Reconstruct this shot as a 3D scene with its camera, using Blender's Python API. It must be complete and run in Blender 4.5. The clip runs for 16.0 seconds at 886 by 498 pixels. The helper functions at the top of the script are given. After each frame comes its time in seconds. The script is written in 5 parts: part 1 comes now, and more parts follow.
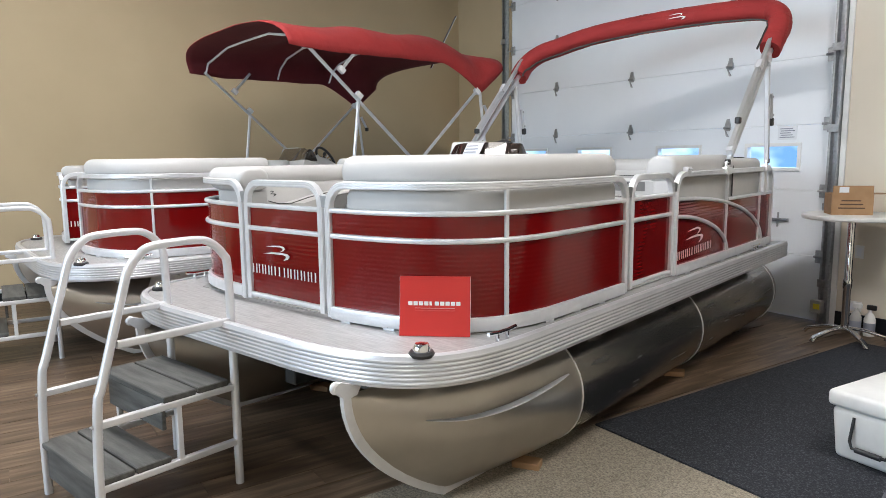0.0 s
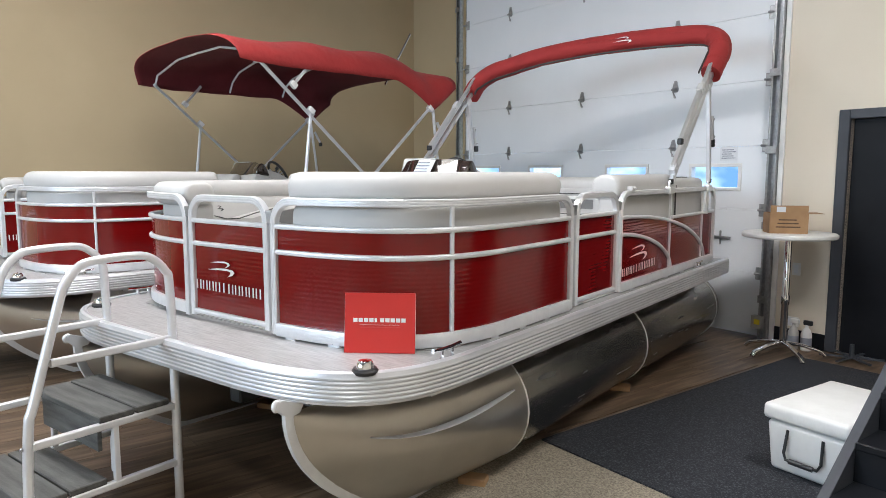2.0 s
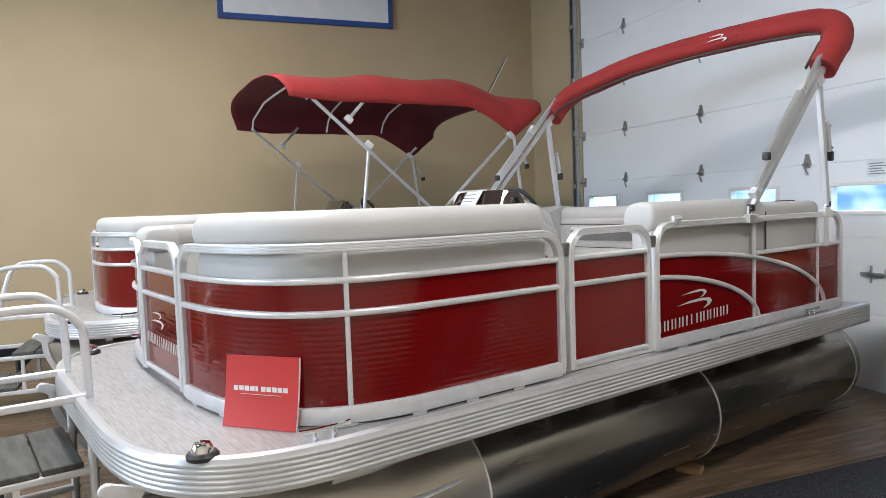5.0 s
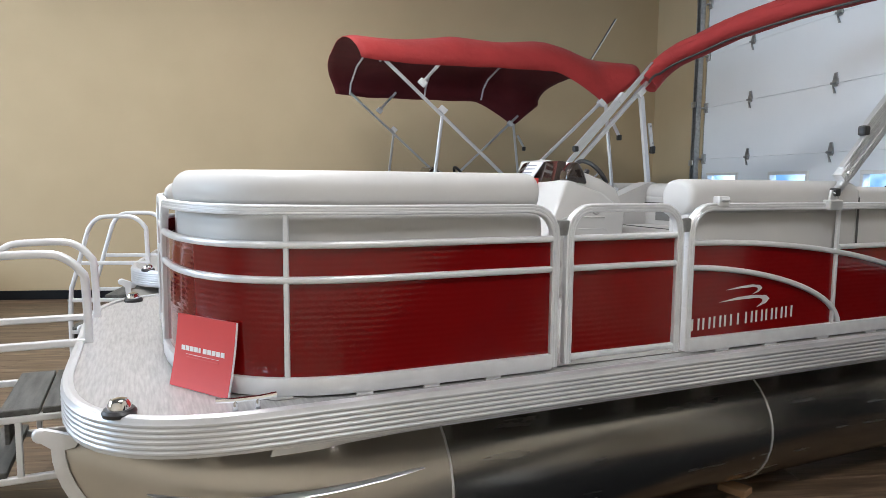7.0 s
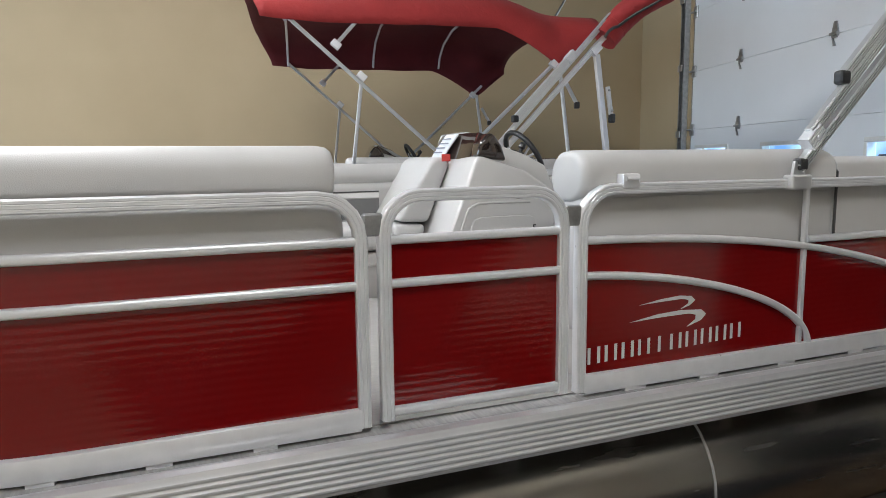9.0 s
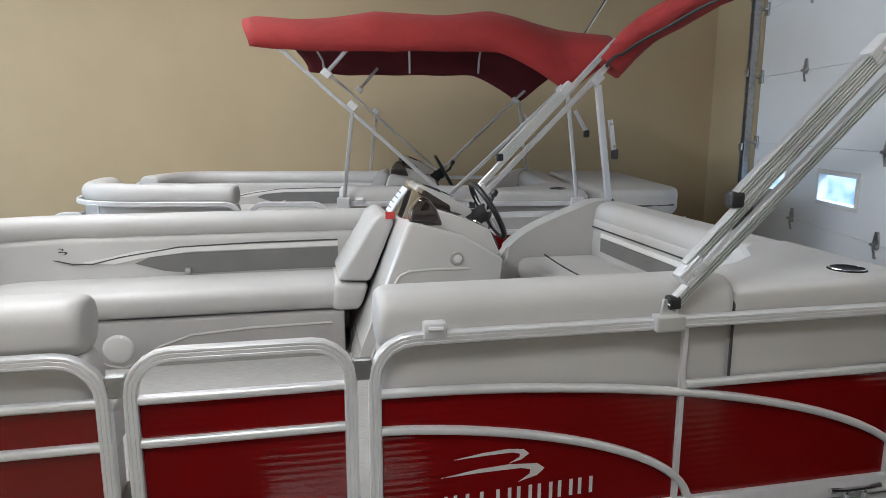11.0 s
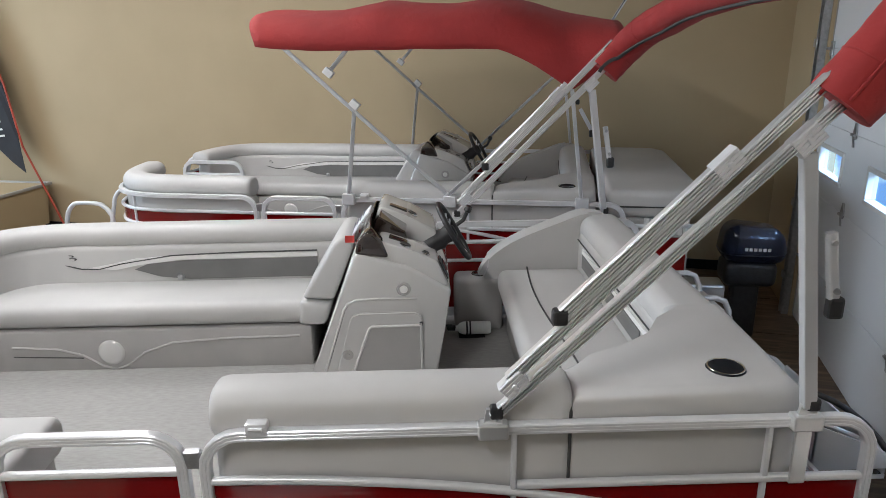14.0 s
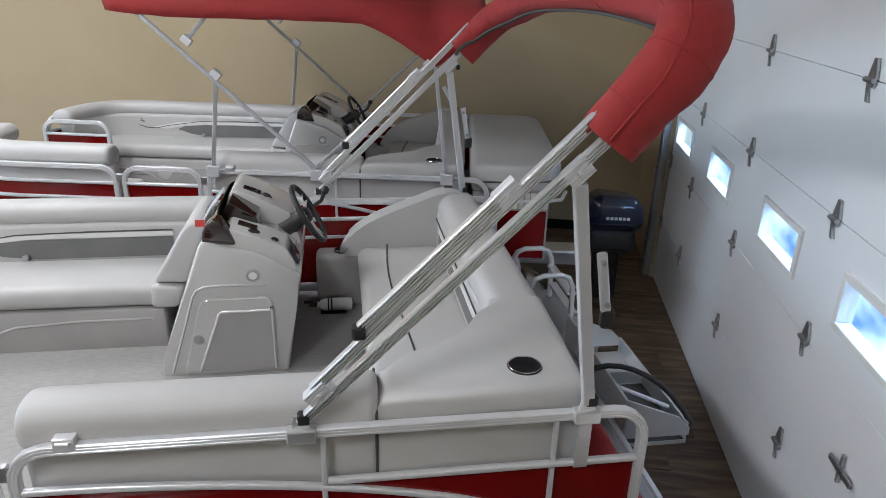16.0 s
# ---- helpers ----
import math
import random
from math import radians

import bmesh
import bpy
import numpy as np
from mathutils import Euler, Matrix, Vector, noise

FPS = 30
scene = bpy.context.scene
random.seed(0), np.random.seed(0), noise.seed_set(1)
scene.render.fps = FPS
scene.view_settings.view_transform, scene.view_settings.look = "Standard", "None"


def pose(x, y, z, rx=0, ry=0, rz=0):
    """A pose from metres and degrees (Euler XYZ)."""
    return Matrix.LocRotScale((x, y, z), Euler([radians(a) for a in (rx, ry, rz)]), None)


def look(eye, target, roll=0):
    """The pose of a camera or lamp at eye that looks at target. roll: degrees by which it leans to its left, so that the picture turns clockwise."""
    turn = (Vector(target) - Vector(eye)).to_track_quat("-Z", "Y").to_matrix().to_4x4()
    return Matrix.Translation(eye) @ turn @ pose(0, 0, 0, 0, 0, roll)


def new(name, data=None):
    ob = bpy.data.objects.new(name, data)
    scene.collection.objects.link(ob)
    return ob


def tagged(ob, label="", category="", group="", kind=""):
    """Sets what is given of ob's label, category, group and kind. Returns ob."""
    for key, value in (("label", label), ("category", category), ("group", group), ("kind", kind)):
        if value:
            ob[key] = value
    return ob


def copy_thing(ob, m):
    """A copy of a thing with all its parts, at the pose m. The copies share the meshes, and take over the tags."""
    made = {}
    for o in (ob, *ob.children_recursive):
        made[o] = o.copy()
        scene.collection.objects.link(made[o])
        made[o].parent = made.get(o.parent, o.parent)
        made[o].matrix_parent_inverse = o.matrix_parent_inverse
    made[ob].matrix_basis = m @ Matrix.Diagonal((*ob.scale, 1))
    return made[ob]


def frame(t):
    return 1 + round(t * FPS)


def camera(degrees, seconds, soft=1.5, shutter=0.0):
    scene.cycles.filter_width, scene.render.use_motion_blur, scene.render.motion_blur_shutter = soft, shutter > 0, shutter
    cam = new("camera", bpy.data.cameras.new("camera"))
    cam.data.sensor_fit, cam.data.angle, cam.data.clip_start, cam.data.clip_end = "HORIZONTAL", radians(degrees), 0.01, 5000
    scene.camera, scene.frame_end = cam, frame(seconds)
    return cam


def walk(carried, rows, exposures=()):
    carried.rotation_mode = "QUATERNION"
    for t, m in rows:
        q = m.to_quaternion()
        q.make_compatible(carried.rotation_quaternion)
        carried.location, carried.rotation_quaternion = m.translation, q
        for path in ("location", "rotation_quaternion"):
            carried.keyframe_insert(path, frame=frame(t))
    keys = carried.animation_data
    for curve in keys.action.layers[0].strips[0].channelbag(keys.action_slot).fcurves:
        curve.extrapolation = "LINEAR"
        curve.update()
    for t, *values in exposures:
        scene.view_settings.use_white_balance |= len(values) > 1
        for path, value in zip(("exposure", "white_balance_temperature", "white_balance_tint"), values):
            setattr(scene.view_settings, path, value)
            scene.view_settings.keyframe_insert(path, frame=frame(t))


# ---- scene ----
cam = camera(66.4, 16.0, 0.75)
PATH = [
    (0, (2.809, -2.025, 1.568), (1.51, -0.528, 1.298), -0.6),
    (0.5, (2.841, -2.008, 1.578), (1.575, -0.481, 1.321), -0.3),
    (1, (2.84, -2.013, 1.573), (1.602, -0.461, 1.331), 0.2),
    (1.5, (2.848, -2.008, 1.574), (1.622, -0.446, 1.338), 0.0),
    (2, (2.859, -2.005, 1.577), (1.654, -0.424, 1.351), 0.1),
    (2.5, (2.869, -1.983, 1.573), (1.673, -0.395, 1.355), -0.2),
    (3, (2.883, -1.859, 1.558), (1.663, -0.293, 1.317), -1.1),
    (3.5, (2.916, -1.601, 1.587), (1.628, -0.085, 1.381), -1.6),
    (4, (3.002, -1.361, 1.591), (1.619, 0.073, 1.414), -1.9),
    (4.2, (3.067, -1.26, 1.586), (1.616, 0.107, 1.431), -2.1),
    (6.3, (3.353, -0.192, 1.571), (1.614, 0.779, 1.394), 0.3),
    (6.5, (3.372, -0.161, 1.569), (1.598, 0.745, 1.387), 0.7),
    (7, (3.368, -0.084, 1.55), (1.55, 0.724, 1.346), 0.6),
    (7.5, (3.255, 0.087, 1.538), (1.436, 0.889, 1.316), 0.2),
    (8, (3.112, 0.327, 1.547), (1.34, 1.231, 1.335), -0.3),
    (8.5, (2.989, 0.632, 1.539), (1.214, 1.525, 1.31), -0.6),
    (9, (2.875, 0.904, 1.536), (1.038, 1.652, 1.276), -0.6),
    (9.5, (2.742, 1.258, 1.659), (0.87, 1.918, 1.41), -1.0),
    (9.7, (2.755, 1.367, 1.688), (0.878, 2.011, 1.439), -1.1),
    (11.8, (2.95, 2.105, 2.173), (1.005, 2.301, 1.752), 0.0),
    (12, (2.94, 2.162, 2.185), (0.992, 2.315, 1.757), -0.2),
    (12.5, (2.909, 2.29, 2.293), (0.976, 2.379, 1.785), -0.0),
    (13, (2.932, 2.416, 2.349), (1.02, 2.554, 1.78), 0.1),
    (13.5, (2.978, 2.581, 2.453), (1.064, 2.663, 1.877), -1.4),
    (14, (2.924, 2.719, 2.542), (1.013, 2.765, 1.955), -0.8),
    (14.5, (2.915, 2.834, 2.638), (1.023, 2.83, 1.989), -0.4),
    (15, (2.909, 3.01, 2.732), (1.029, 3.039, 2.051), 0.2),
    (15.5, (2.954, 3.074, 2.794), (1.107, 3.287, 2.058), 1.7),
    (16, (2.969, 3.041, 2.788), (1.138, 3.337, 2.041), 1.8),
]
EXPOSURES = [(0, 0.02, 6380, 11), (7.5, 0.0, 6230, 11), (9, -0.14, 6230, 10), (12, -0.25, 6230, 10), (14, -0.30, 6280, 11), (16, -0.25, 6100, 11)]
walk(cam, [(t, look(eye, target, roll)) for t, eye, target, roll in PATH], EXPOSURES)


# ---- light ----
AX = radians(-15.6)
UX = Vector((math.cos(AX), math.sin(AX), 0))
VX = Vector((-math.sin(AX), math.cos(AX), 0))
ORIGIN = Vector((-0.838, 5.55, 0))


def room(u, v, z=0.0):
    """A place in the building's own axes: u along the door wall, v out through it."""
    return ORIGIN + UX * u + VX * v + Vector((0, 0, z))


BUILDING = Matrix.Translation(ORIGIN) @ Matrix.Rotation(AX, 4, "Z")

world = bpy.data.worlds.new("sky")
world.use_nodes = True
scene.world = world
sky = world.node_tree.nodes.new("ShaderNodeTexSky")
sky.sky_type, sky.sun_disc, sky.sun_elevation, sky.sun_rotation = "NISHITA", False, radians(35), radians(20)
back = world.node_tree.nodes["Background"]
world.node_tree.links.new(sky.outputs[0], back.inputs[0])
back.inputs[1].default_value = 0.12


def area(name, at, aim, sx, sy, watts, colour):
    data = bpy.data.lights.new(name, "AREA")
    data.shape, data.size, data.size_y, data.energy, data.color = "RECTANGLE", sx, sy, watts, colour
    lamp = new(name, data)
    lamp.matrix_world = look(at, aim)
    return lamp


CEIL = 4.9
LAMPS = [(-0.4, -5.8, 88), (2.3, -5.2, 138), (5.4, -3.0, 110), (5.8, -7.5, 50), (-1.0, -9.3, 62), (2.2, -10.2, 80)]
for u, v, watts in LAMPS:
    p = room(u, v, CEIL - 0.16)
    area("ceiling_lamp_light", p, p - Vector((0, 0.0001, 3)), 1.2, 0.5, watts, (1.0, 0.98, 0.968))
p = room(2.0, -13.7, 3.0)
area("window_light", p, room(0.5, 0, 1.9), 6.0, 2.2, 480, (0.66, 0.83, 1.0))
p = room(0.0, 1.05, 2.9)
area("yard_sky_light", p, room(0.0, -1.2, 0.7), 4.6, 1.0, 420, (0.42, 0.66, 1.0))


# ---- materials ----
def material(name, colour, rough=0.5, metal=0.0, coat=0.0, spec=0.5):
    m = bpy.data.materials.new(name)
    m.use_nodes = True
    b = m.node_tree.nodes["Principled BSDF"]
    b.inputs["Base Color"].default_value = (*colour, 1)
    b.inputs["Roughness"].default_value = rough
    b.inputs["Metallic"].default_value = metal
    b.inputs["Coat Weight"].default_value = coat
    b.inputs["Specular IOR Level"].default_value = spec
    return m


def nodes(m):
    t = m.node_tree
    return t, t.nodes["Principled BSDF"]


def coords(t, scale=(1, 1, 1), turn=0.0):
    c, k = t.nodes.new("ShaderNodeTexCoord"), t.nodes.new("ShaderNodeMapping")
    k.inputs["Scale"].default_value = scale
    k.inputs["Rotation"].default_value = (0, 0, turn)
    t.links.new(c.outputs["Object"], k.inputs["Vector"])
    return k.outputs["Vector"]


def noise_of(t, vec, scale, detail=4.0, rough=0.55):
    n = t.nodes.new("ShaderNodeTexNoise")
    n.inputs["Scale"].default_value, n.inputs["Detail"].default_value, n.inputs["Roughness"].default_value = scale, detail, rough
    t.links.new(vec, n.inputs["Vector"])
    return n.outputs["Fac"]


def ramp(t, fac, stops):
    r = t.nodes.new("ShaderNodeValToRGB")
    els = r.color_ramp.elements
    while len(els) < len(stops):
        els.new(0.5)
    for e, (pos, col) in zip(els, stops):
        e.position, e.color = pos, (*col, 1)
    t.links.new(fac, r.inputs["Fac"])
    return r.outputs["Color"]


def bump(t, b, fac, strength, distance):
    n = t.nodes.new("ShaderNodeBump")
    n.inputs["Strength"].default_value, n.inputs["Distance"].default_value = strength, distance
    t.links.new(fac, n.inputs["Height"])
    t.links.new(n.outputs["Normal"], b.inputs["Normal"])


def vary(m, low, high, scale, grain=0.0, grain_scale=200.0, stretch=(1, 1, 1), rough=None, turn=0.0):
    """Two scales of variation: a blotchy colour and a fine relief."""
    t, b = nodes(m)
    v = coords(t, stretch, turn)
    f = noise_of(t, v, scale)
    t.links.new(ramp(t, f, [(0.3, low), (0.7, high)]), b.inputs["Base Color"])
    if rough:
        r = t.nodes.new("ShaderNodeMapRange")
        r.inputs["To Min"].default_value, r.inputs["To Max"].default_value = rough
        t.links.new(noise_of(t, v, scale * 2.3), r.inputs["Value"])
        t.links.new(r.outputs["Result"], b.inputs["Roughness"])
    if grain:
        bump(t, b, noise_of(t, coords(t), grain_scale, 2.0), grain, 0.002)
    return m


ALU = vary(material("satin_aluminium", (0.82, 0.83, 0.85), 0.36, 0.35), (0.69, 0.70, 0.72), (0.77, 0.78, 0.80), 14, 0.08, 350, rough=(0.24, 0.38))
SKIRT = vary(material("anodised_skirt_aluminium", (0.62, 0.63, 0.65), 0.34, 0.5), (0.58, 0.59, 0.61), (0.66, 0.67, 0.69), 6, 0.08, 350, rough=(0.28, 0.40))
ALU_RAW = vary(material("extruded_aluminium", (0.82, 0.83, 0.84), 0.28, 0.75), (0.78, 0.79, 0.80), (0.86, 0.87, 0.88), 3, rough=(0.27, 0.34))
CHROME = material("chrome", (0.82, 0.82, 0.83), 0.07, 1.0)
BLACK = vary(material("black_plastic", (0.015, 0.015, 0.016), 0.4), (0.012, 0.012, 0.013), (0.03, 0.03, 0.032), 30, 0.1, 300)
WHITE = vary(material("white_plastic", (0.78, 0.78, 0.76), 0.45), (0.72, 0.72, 0.70), (0.82, 0.82, 0.80), 6, 0.08, 220)
SILVER = material("silver_decal", (0.75, 0.74, 0.72), 0.4, 0.3)

PONTOON = material("brushed_pontoon_aluminium", (0.55, 0.52, 0.47), 0.3, 1.0)
t, b = nodes(PONTOON)
v = coords(t, (1, 0.12, 1))
t.links.new(ramp(t, noise_of(t, v, 5), [(0.3, (0.25, 0.24, 0.22)), (0.7, (0.36, 0.345, 0.32))]), b.inputs["Base Color"])
r = t.nodes.new("ShaderNodeMapRange")
r.inputs["To Min"].default_value, r.inputs["To Max"].default_value = 0.16, 0.34
t.links.new(noise_of(t, v, 16), r.inputs["Value"])
t.links.new(r.outputs["Result"], b.inputs["Roughness"])
bump(t, b, noise_of(t, coords(t), 3.0, 3.0), 0.12, 0.02)
NOSE = vary(material("grained_nose_cone_aluminium", (0.5, 0.47, 0.42), 0.3, 1.0), (0.47, 0.44, 0.395), (0.53, 0.50, 0.45), 4, rough=(0.31, 0.36))

RED = material("red_panel_paint", (0.16, 0.002, 0.004), 0.10, 0.0, 0.25, 0.4)
t, b = nodes(RED)
w = t.nodes.new("ShaderNodeTexWave")
w.bands_direction = "Z"
w.inputs["Scale"].default_value = 15.0
w.inputs["Distortion"].default_value = 1.6
w.inputs["Detail Scale"].default_value = 0.35
t.links.new(coords(t), w.inputs["Vector"])
n = t.nodes.new("ShaderNodeBump")
n.inputs["Strength"].default_value, n.inputs["Distance"].default_value = 0.04, 0.006
t.links.new(w.outputs["Fac"], n.inputs["Height"])
t.links.new(n.outputs["Normal"], b.inputs["Normal"])
t.links.new(n.outputs["Normal"], b.inputs["Coat Normal"])
t.links.new(ramp(t, noise_of(t, coords(t), 1.4), [(0.3, (0.145, 0.0028, 0.0030)), (0.7, (0.178, 0.0036, 0.0038))]), b.inputs["Base Color"])

CANVAS = vary(material("red_acrylic_canvas", (0.32, 0.022, 0.024), 0.8), (0.27, 0.017, 0.017), (0.35, 0.024, 0.023), 3, 0.3, 900)
t, b = nodes(CANVAS)
b.inputs["Sheen Weight"].default_value = 0.04
weave = [n for n in t.nodes if n.type == "BUMP"][0]
crease = t.nodes.new("ShaderNodeBump")
crease.inputs["Strength"].default_value, crease.inputs["Distance"].default_value = 0.35, 0.03
t.links.new(noise_of(t, coords(t, (1.0, 2.6, 2.6)), 5.5, 5.0, 0.5), crease.inputs["Height"])
t.links.new(crease.outputs["Normal"], weave.inputs["Normal"])
# the canvas again in a much darker red, for its underside
CANVAS_IN = vary(material("canvas_underside", (0.10, 0.008, 0.012), 0.9), (0.085, 0.006, 0.010), (0.12, 0.010, 0.014), 3, 0.3, 900)
VINYL = vary(material("light_grey_vinyl", (0.48, 0.475, 0.465), 0.42), (0.47, 0.466, 0.456), (0.53, 0.525, 0.514), 2.2, 0.22, 520, rough=(0.4, 0.52))
VINYL_DARK = vary(material("dark_grey_vinyl", (0.16, 0.16, 0.155), 0.5), (0.14, 0.14, 0.138), (0.18, 0.18, 0.175), 4, 0.2, 500)
VINYL_WHITE = vary(material("white_vinyl", (0.76, 0.76, 0.74), 0.45), (0.72, 0.72, 0.70), (0.80, 0.80, 0.78), 4, 0.2, 500)
PLASTIC_GREY = vary(material("moulded_grey_plastic", (0.40, 0.39, 0.375), 0.45), (0.37, 0.36, 0.35), (0.43, 0.42, 0.405), 3, 0.15, 300)
GEL = vary(material("grey_gelcoat", (0.58, 0.575, 0.555), 0.14, 0.0, 0.8), (0.555, 0.55, 0.535), (0.61, 0.605, 0.59), 2.5, rough=(0.10, 0.20))
SMOKE = material("smoked_acrylic", (0.030, 0.020, 0.016), 0.04, 0.0, 1.0)
SEAM = material("dark_seam", (0.05, 0.05, 0.05), 0.7)

DECK = material("teak_grey_deck_vinyl", (0.4, 0.4, 0.39), 0.36)
t, b = nodes(DECK)
f = noise_of(t, coords(t, (6, 60, 6)), 1.6, 6.0)
t.links.new(ramp(t, f, [(0.25, (0.24, 0.236, 0.235)), (0.5, (0.345, 0.34, 0.338)), (0.75, (0.44, 0.435, 0.43))]), b.inputs["Base Color"])
bump(t, b, f, 0.15, 0.002)
FLOORVINYL = material("woven_grey_floor_vinyl", (0.36, 0.355, 0.34), 0.6)
t, b = nodes(FLOORVINYL)
f = noise_of(t, coords(t, (60, 14, 6)), 1.6, 6.0)
t.links.new(ramp(t, f, [(0.25, (0.29, 0.285, 0.272)), (0.75, (0.375, 0.37, 0.354))]), b.inputs["Base Color"])
bump(t, b, f, 0.12, 0.002)

TAN = vary(material("tan_wall_paint", (0.45, 0.355, 0.22), 0.75), (0.43, 0.34, 0.208), (0.475, 0.378, 0.236), 0.7, 0.25, 160)
BEIGE = vary(material("beige_wall_paint", (0.71, 0.64, 0.53), 0.75), (0.69, 0.62, 0.51), (0.735, 0.665, 0.55), 0.8, 0.25, 160)
DOORWHITE = vary(material("white_door_steel", (0.82, 0.85, 0.88), 0.42), (0.80, 0.83, 0.86), (0.84, 0.87, 0.90), 1.2, 0.12, 240, rough=(0.36, 0.5))
STEEL = vary(material("galvanised_steel", (0.42, 0.43, 0.44), 0.38, 0.9), (0.34, 0.35, 0.36), (0.5, 0.51, 0.52), 30, 0.1, 300)
CEILING = vary(material("ceiling_paint", (0.2, 0.2, 0.2), 0.85), (0.17, 0.17, 0.17), (0.23, 0.23, 0.23), 1, 0.2, 80)
DARKPAINT = vary(material("black_door_paint", (0.006, 0.007, 0.009), 0.5, 0.0, 0.0, 0.2), (0.005, 0.006, 0.008), (0.010, 0.011, 0.014), 3, 0.15, 200)
STEELGREY = vary(material("slate_frame_paint", (0.07, 0.08, 0.095), 0.5), (0.035, 0.040, 0.050), (0.05, 0.056, 0.068), 4, 0.12, 200)
COMPOSITE = vary(material("grey_composite_tread", (0.12, 0.118, 0.105), 0.6), (0.04, 0.041, 0.038), (0.12, 0.12, 0.112), 26, 0.5, 120, stretch=(0.12, 1, 1))
BEAM = vary(material("dark_cart_steel", (0.06, 0.062, 0.06), 0.55, 0.2), (0.045, 0.046, 0.045), (0.085, 0.086, 0.083), 5, 0.2, 90)
CARPET = vary(material("beige_loop_carpet", (0.26, 0.225, 0.17), 0.95), (0.14, 0.12, 0.09), (0.40, 0.345, 0.265), 110, 1.0, 170)
MAT = vary(material("charcoal_ribbed_mat", (0.02, 0.023, 0.03), 0.85), (0.010, 0.012, 0.017), (0.020, 0.023, 0.030), 1.6, 1.0, 260)
t, b = nodes(MAT)
fleck = ramp(t, noise_of(t, coords(t, (1, 1, 1)), 95, 3.0, 0.7), [(0.46, (0.009, 0.011, 0.016)), (0.56, (0.026, 0.029, 0.036)), (0.66, (0.075, 0.079, 0.088))])
t.links.new(fleck, b.inputs["Base Color"])
CARDBOARD = vary(material("cardboard", (0.38, 0.23, 0.12), 0.8), (0.34, 0.20, 0.10), (0.42, 0.26, 0.14), 8, 0.2, 90)
PAPER = vary(material("paper", (0.75, 0.77, 0.8), 0.7), (0.72, 0.74, 0.77), (0.78, 0.80, 0.83), 5)
INK = material("grey_ink", (0.25, 0.27, 0.32), 0.7)
MARKER = material("brown_marker_ink", (0.10, 0.055, 0.03), 0.7)
CARD = vary(material("red_sign_card", (0.56, 0.03, 0.025), 0.35), (0.53, 0.027, 0.022), (0.59, 0.034, 0.028), 3, rough=(0.3, 0.4))
REDLABEL = material("red_label", (0.6, 0.06, 0.05), 0.5)
BLUEMOTOR = material("navy_motor_cowl", (0.005, 0.010, 0.034), 0.25, 0.0, 0.3)
BLUE = vary(material("pale_blue_tank", (0.25, 0.45, 0.65), 0.4), (0.22, 0.42, 0.62), (0.3, 0.5, 0.7), 5)
NAVY = vary(material("navy_frame_paint", (0.02, 0.07, 0.26), 0.4), (0.015, 0.055, 0.22), (0.025, 0.085, 0.30), 4)
YELLOW = material("yellow_tag", (0.75, 0.62, 0.04), 0.5)
ORANGEPOLE = vary(material("red_fibreglass_pole", (0.42, 0.06, 0.03), 0.4), (0.38, 0.05, 0.025), (0.46, 0.07, 0.035), 9)
FLAGCLOTH = vary(material("black_flag_cloth", (0.022, 0.024, 0.03), 0.8), (0.018, 0.02, 0.025), (0.03, 0.032, 0.038), 3, 0.2, 500)
GLASS = material("window_glass", (0.9, 0.95, 1.0), 0.02)
t, b = nodes(GLASS)
b.inputs["Transmission Weight"].default_value = 1.0
b.inputs["IOR"].default_value = 1.1

WOOD = material("oak_plank_laminate", (0.3, 0.2, 0.12), 0.4)
t, b = nodes(WOOD)
info = t.nodes.new("ShaderNodeObjectInfo")
shift = t.nodes.new("ShaderNodeCombineXYZ")
mul = t.nodes.new("ShaderNodeMath")
mul.operation = "MULTIPLY"
mul.inputs[1].default_value = 37.0
t.links.new(info.outputs["Random"], mul.inputs[0])
t.links.new(mul.outputs[0], shift.inputs["Z"])
add = t.nodes.new("ShaderNodeVectorMath")
t.links.new(coords(t, (14, 1.3, 1)), add.inputs[0])
t.links.new(shift.outputs[0], add.inputs[1])
f = noise_of(t, add.outputs[0], 1.5, 6.0, 0.6)
hue = t.nodes.new("ShaderNodeMix")
hue.data_type, hue.blend_type = "RGBA", "MULTIPLY"
hue.inputs[0].default_value = 1.0
t.links.new(ramp(t, f, [(0.25, (0.045, 0.027, 0.016)), (0.48, (0.125, 0.082, 0.051)), (0.72, (0.27, 0.195, 0.13))]), hue.inputs[6])
t.links.new(ramp(t, info.outputs["Random"], [(0.0, (0.72, 0.70, 0.68)), (1.0, (1.0, 1.0, 1.0))]), hue.inputs[7])
t.links.new(hue.outputs[2], b.inputs["Base Color"])
bump(t, b, f, 0.1, 0.002)

DAYLIGHT = bpy.data.materials.new("bright_yard_outside")
DAYLIGHT.use_nodes = True
t = DAYLIGHT.node_tree
em = t.nodes.new("ShaderNodeEmission")
em.inputs["Strength"].default_value = 1.7
t.links.new(ramp(t, noise_of(t, coords(t, (1.2, 1, 2.2)), 0.8, 3.0), [(0.40, (0.16, 0.34, 0.66)), (0.52, (0.55, 0.78, 1.0)), (0.66, (0.95, 0.98, 1))]), em.inputs["Color"])
t.links.new(em.outputs[0], t.nodes["Material Output"].inputs["Surface"])
LAMPGLOW = bpy.data.materials.new("lit_lamp_diffuser")
LAMPGLOW.use_nodes = True
t = LAMPGLOW.node_tree
em = t.nodes.new("ShaderNodeEmission")
em.inputs["Strength"].default_value, em.inputs["Color"].default_value = 6.0, (1.0, 0.95, 0.86, 1)
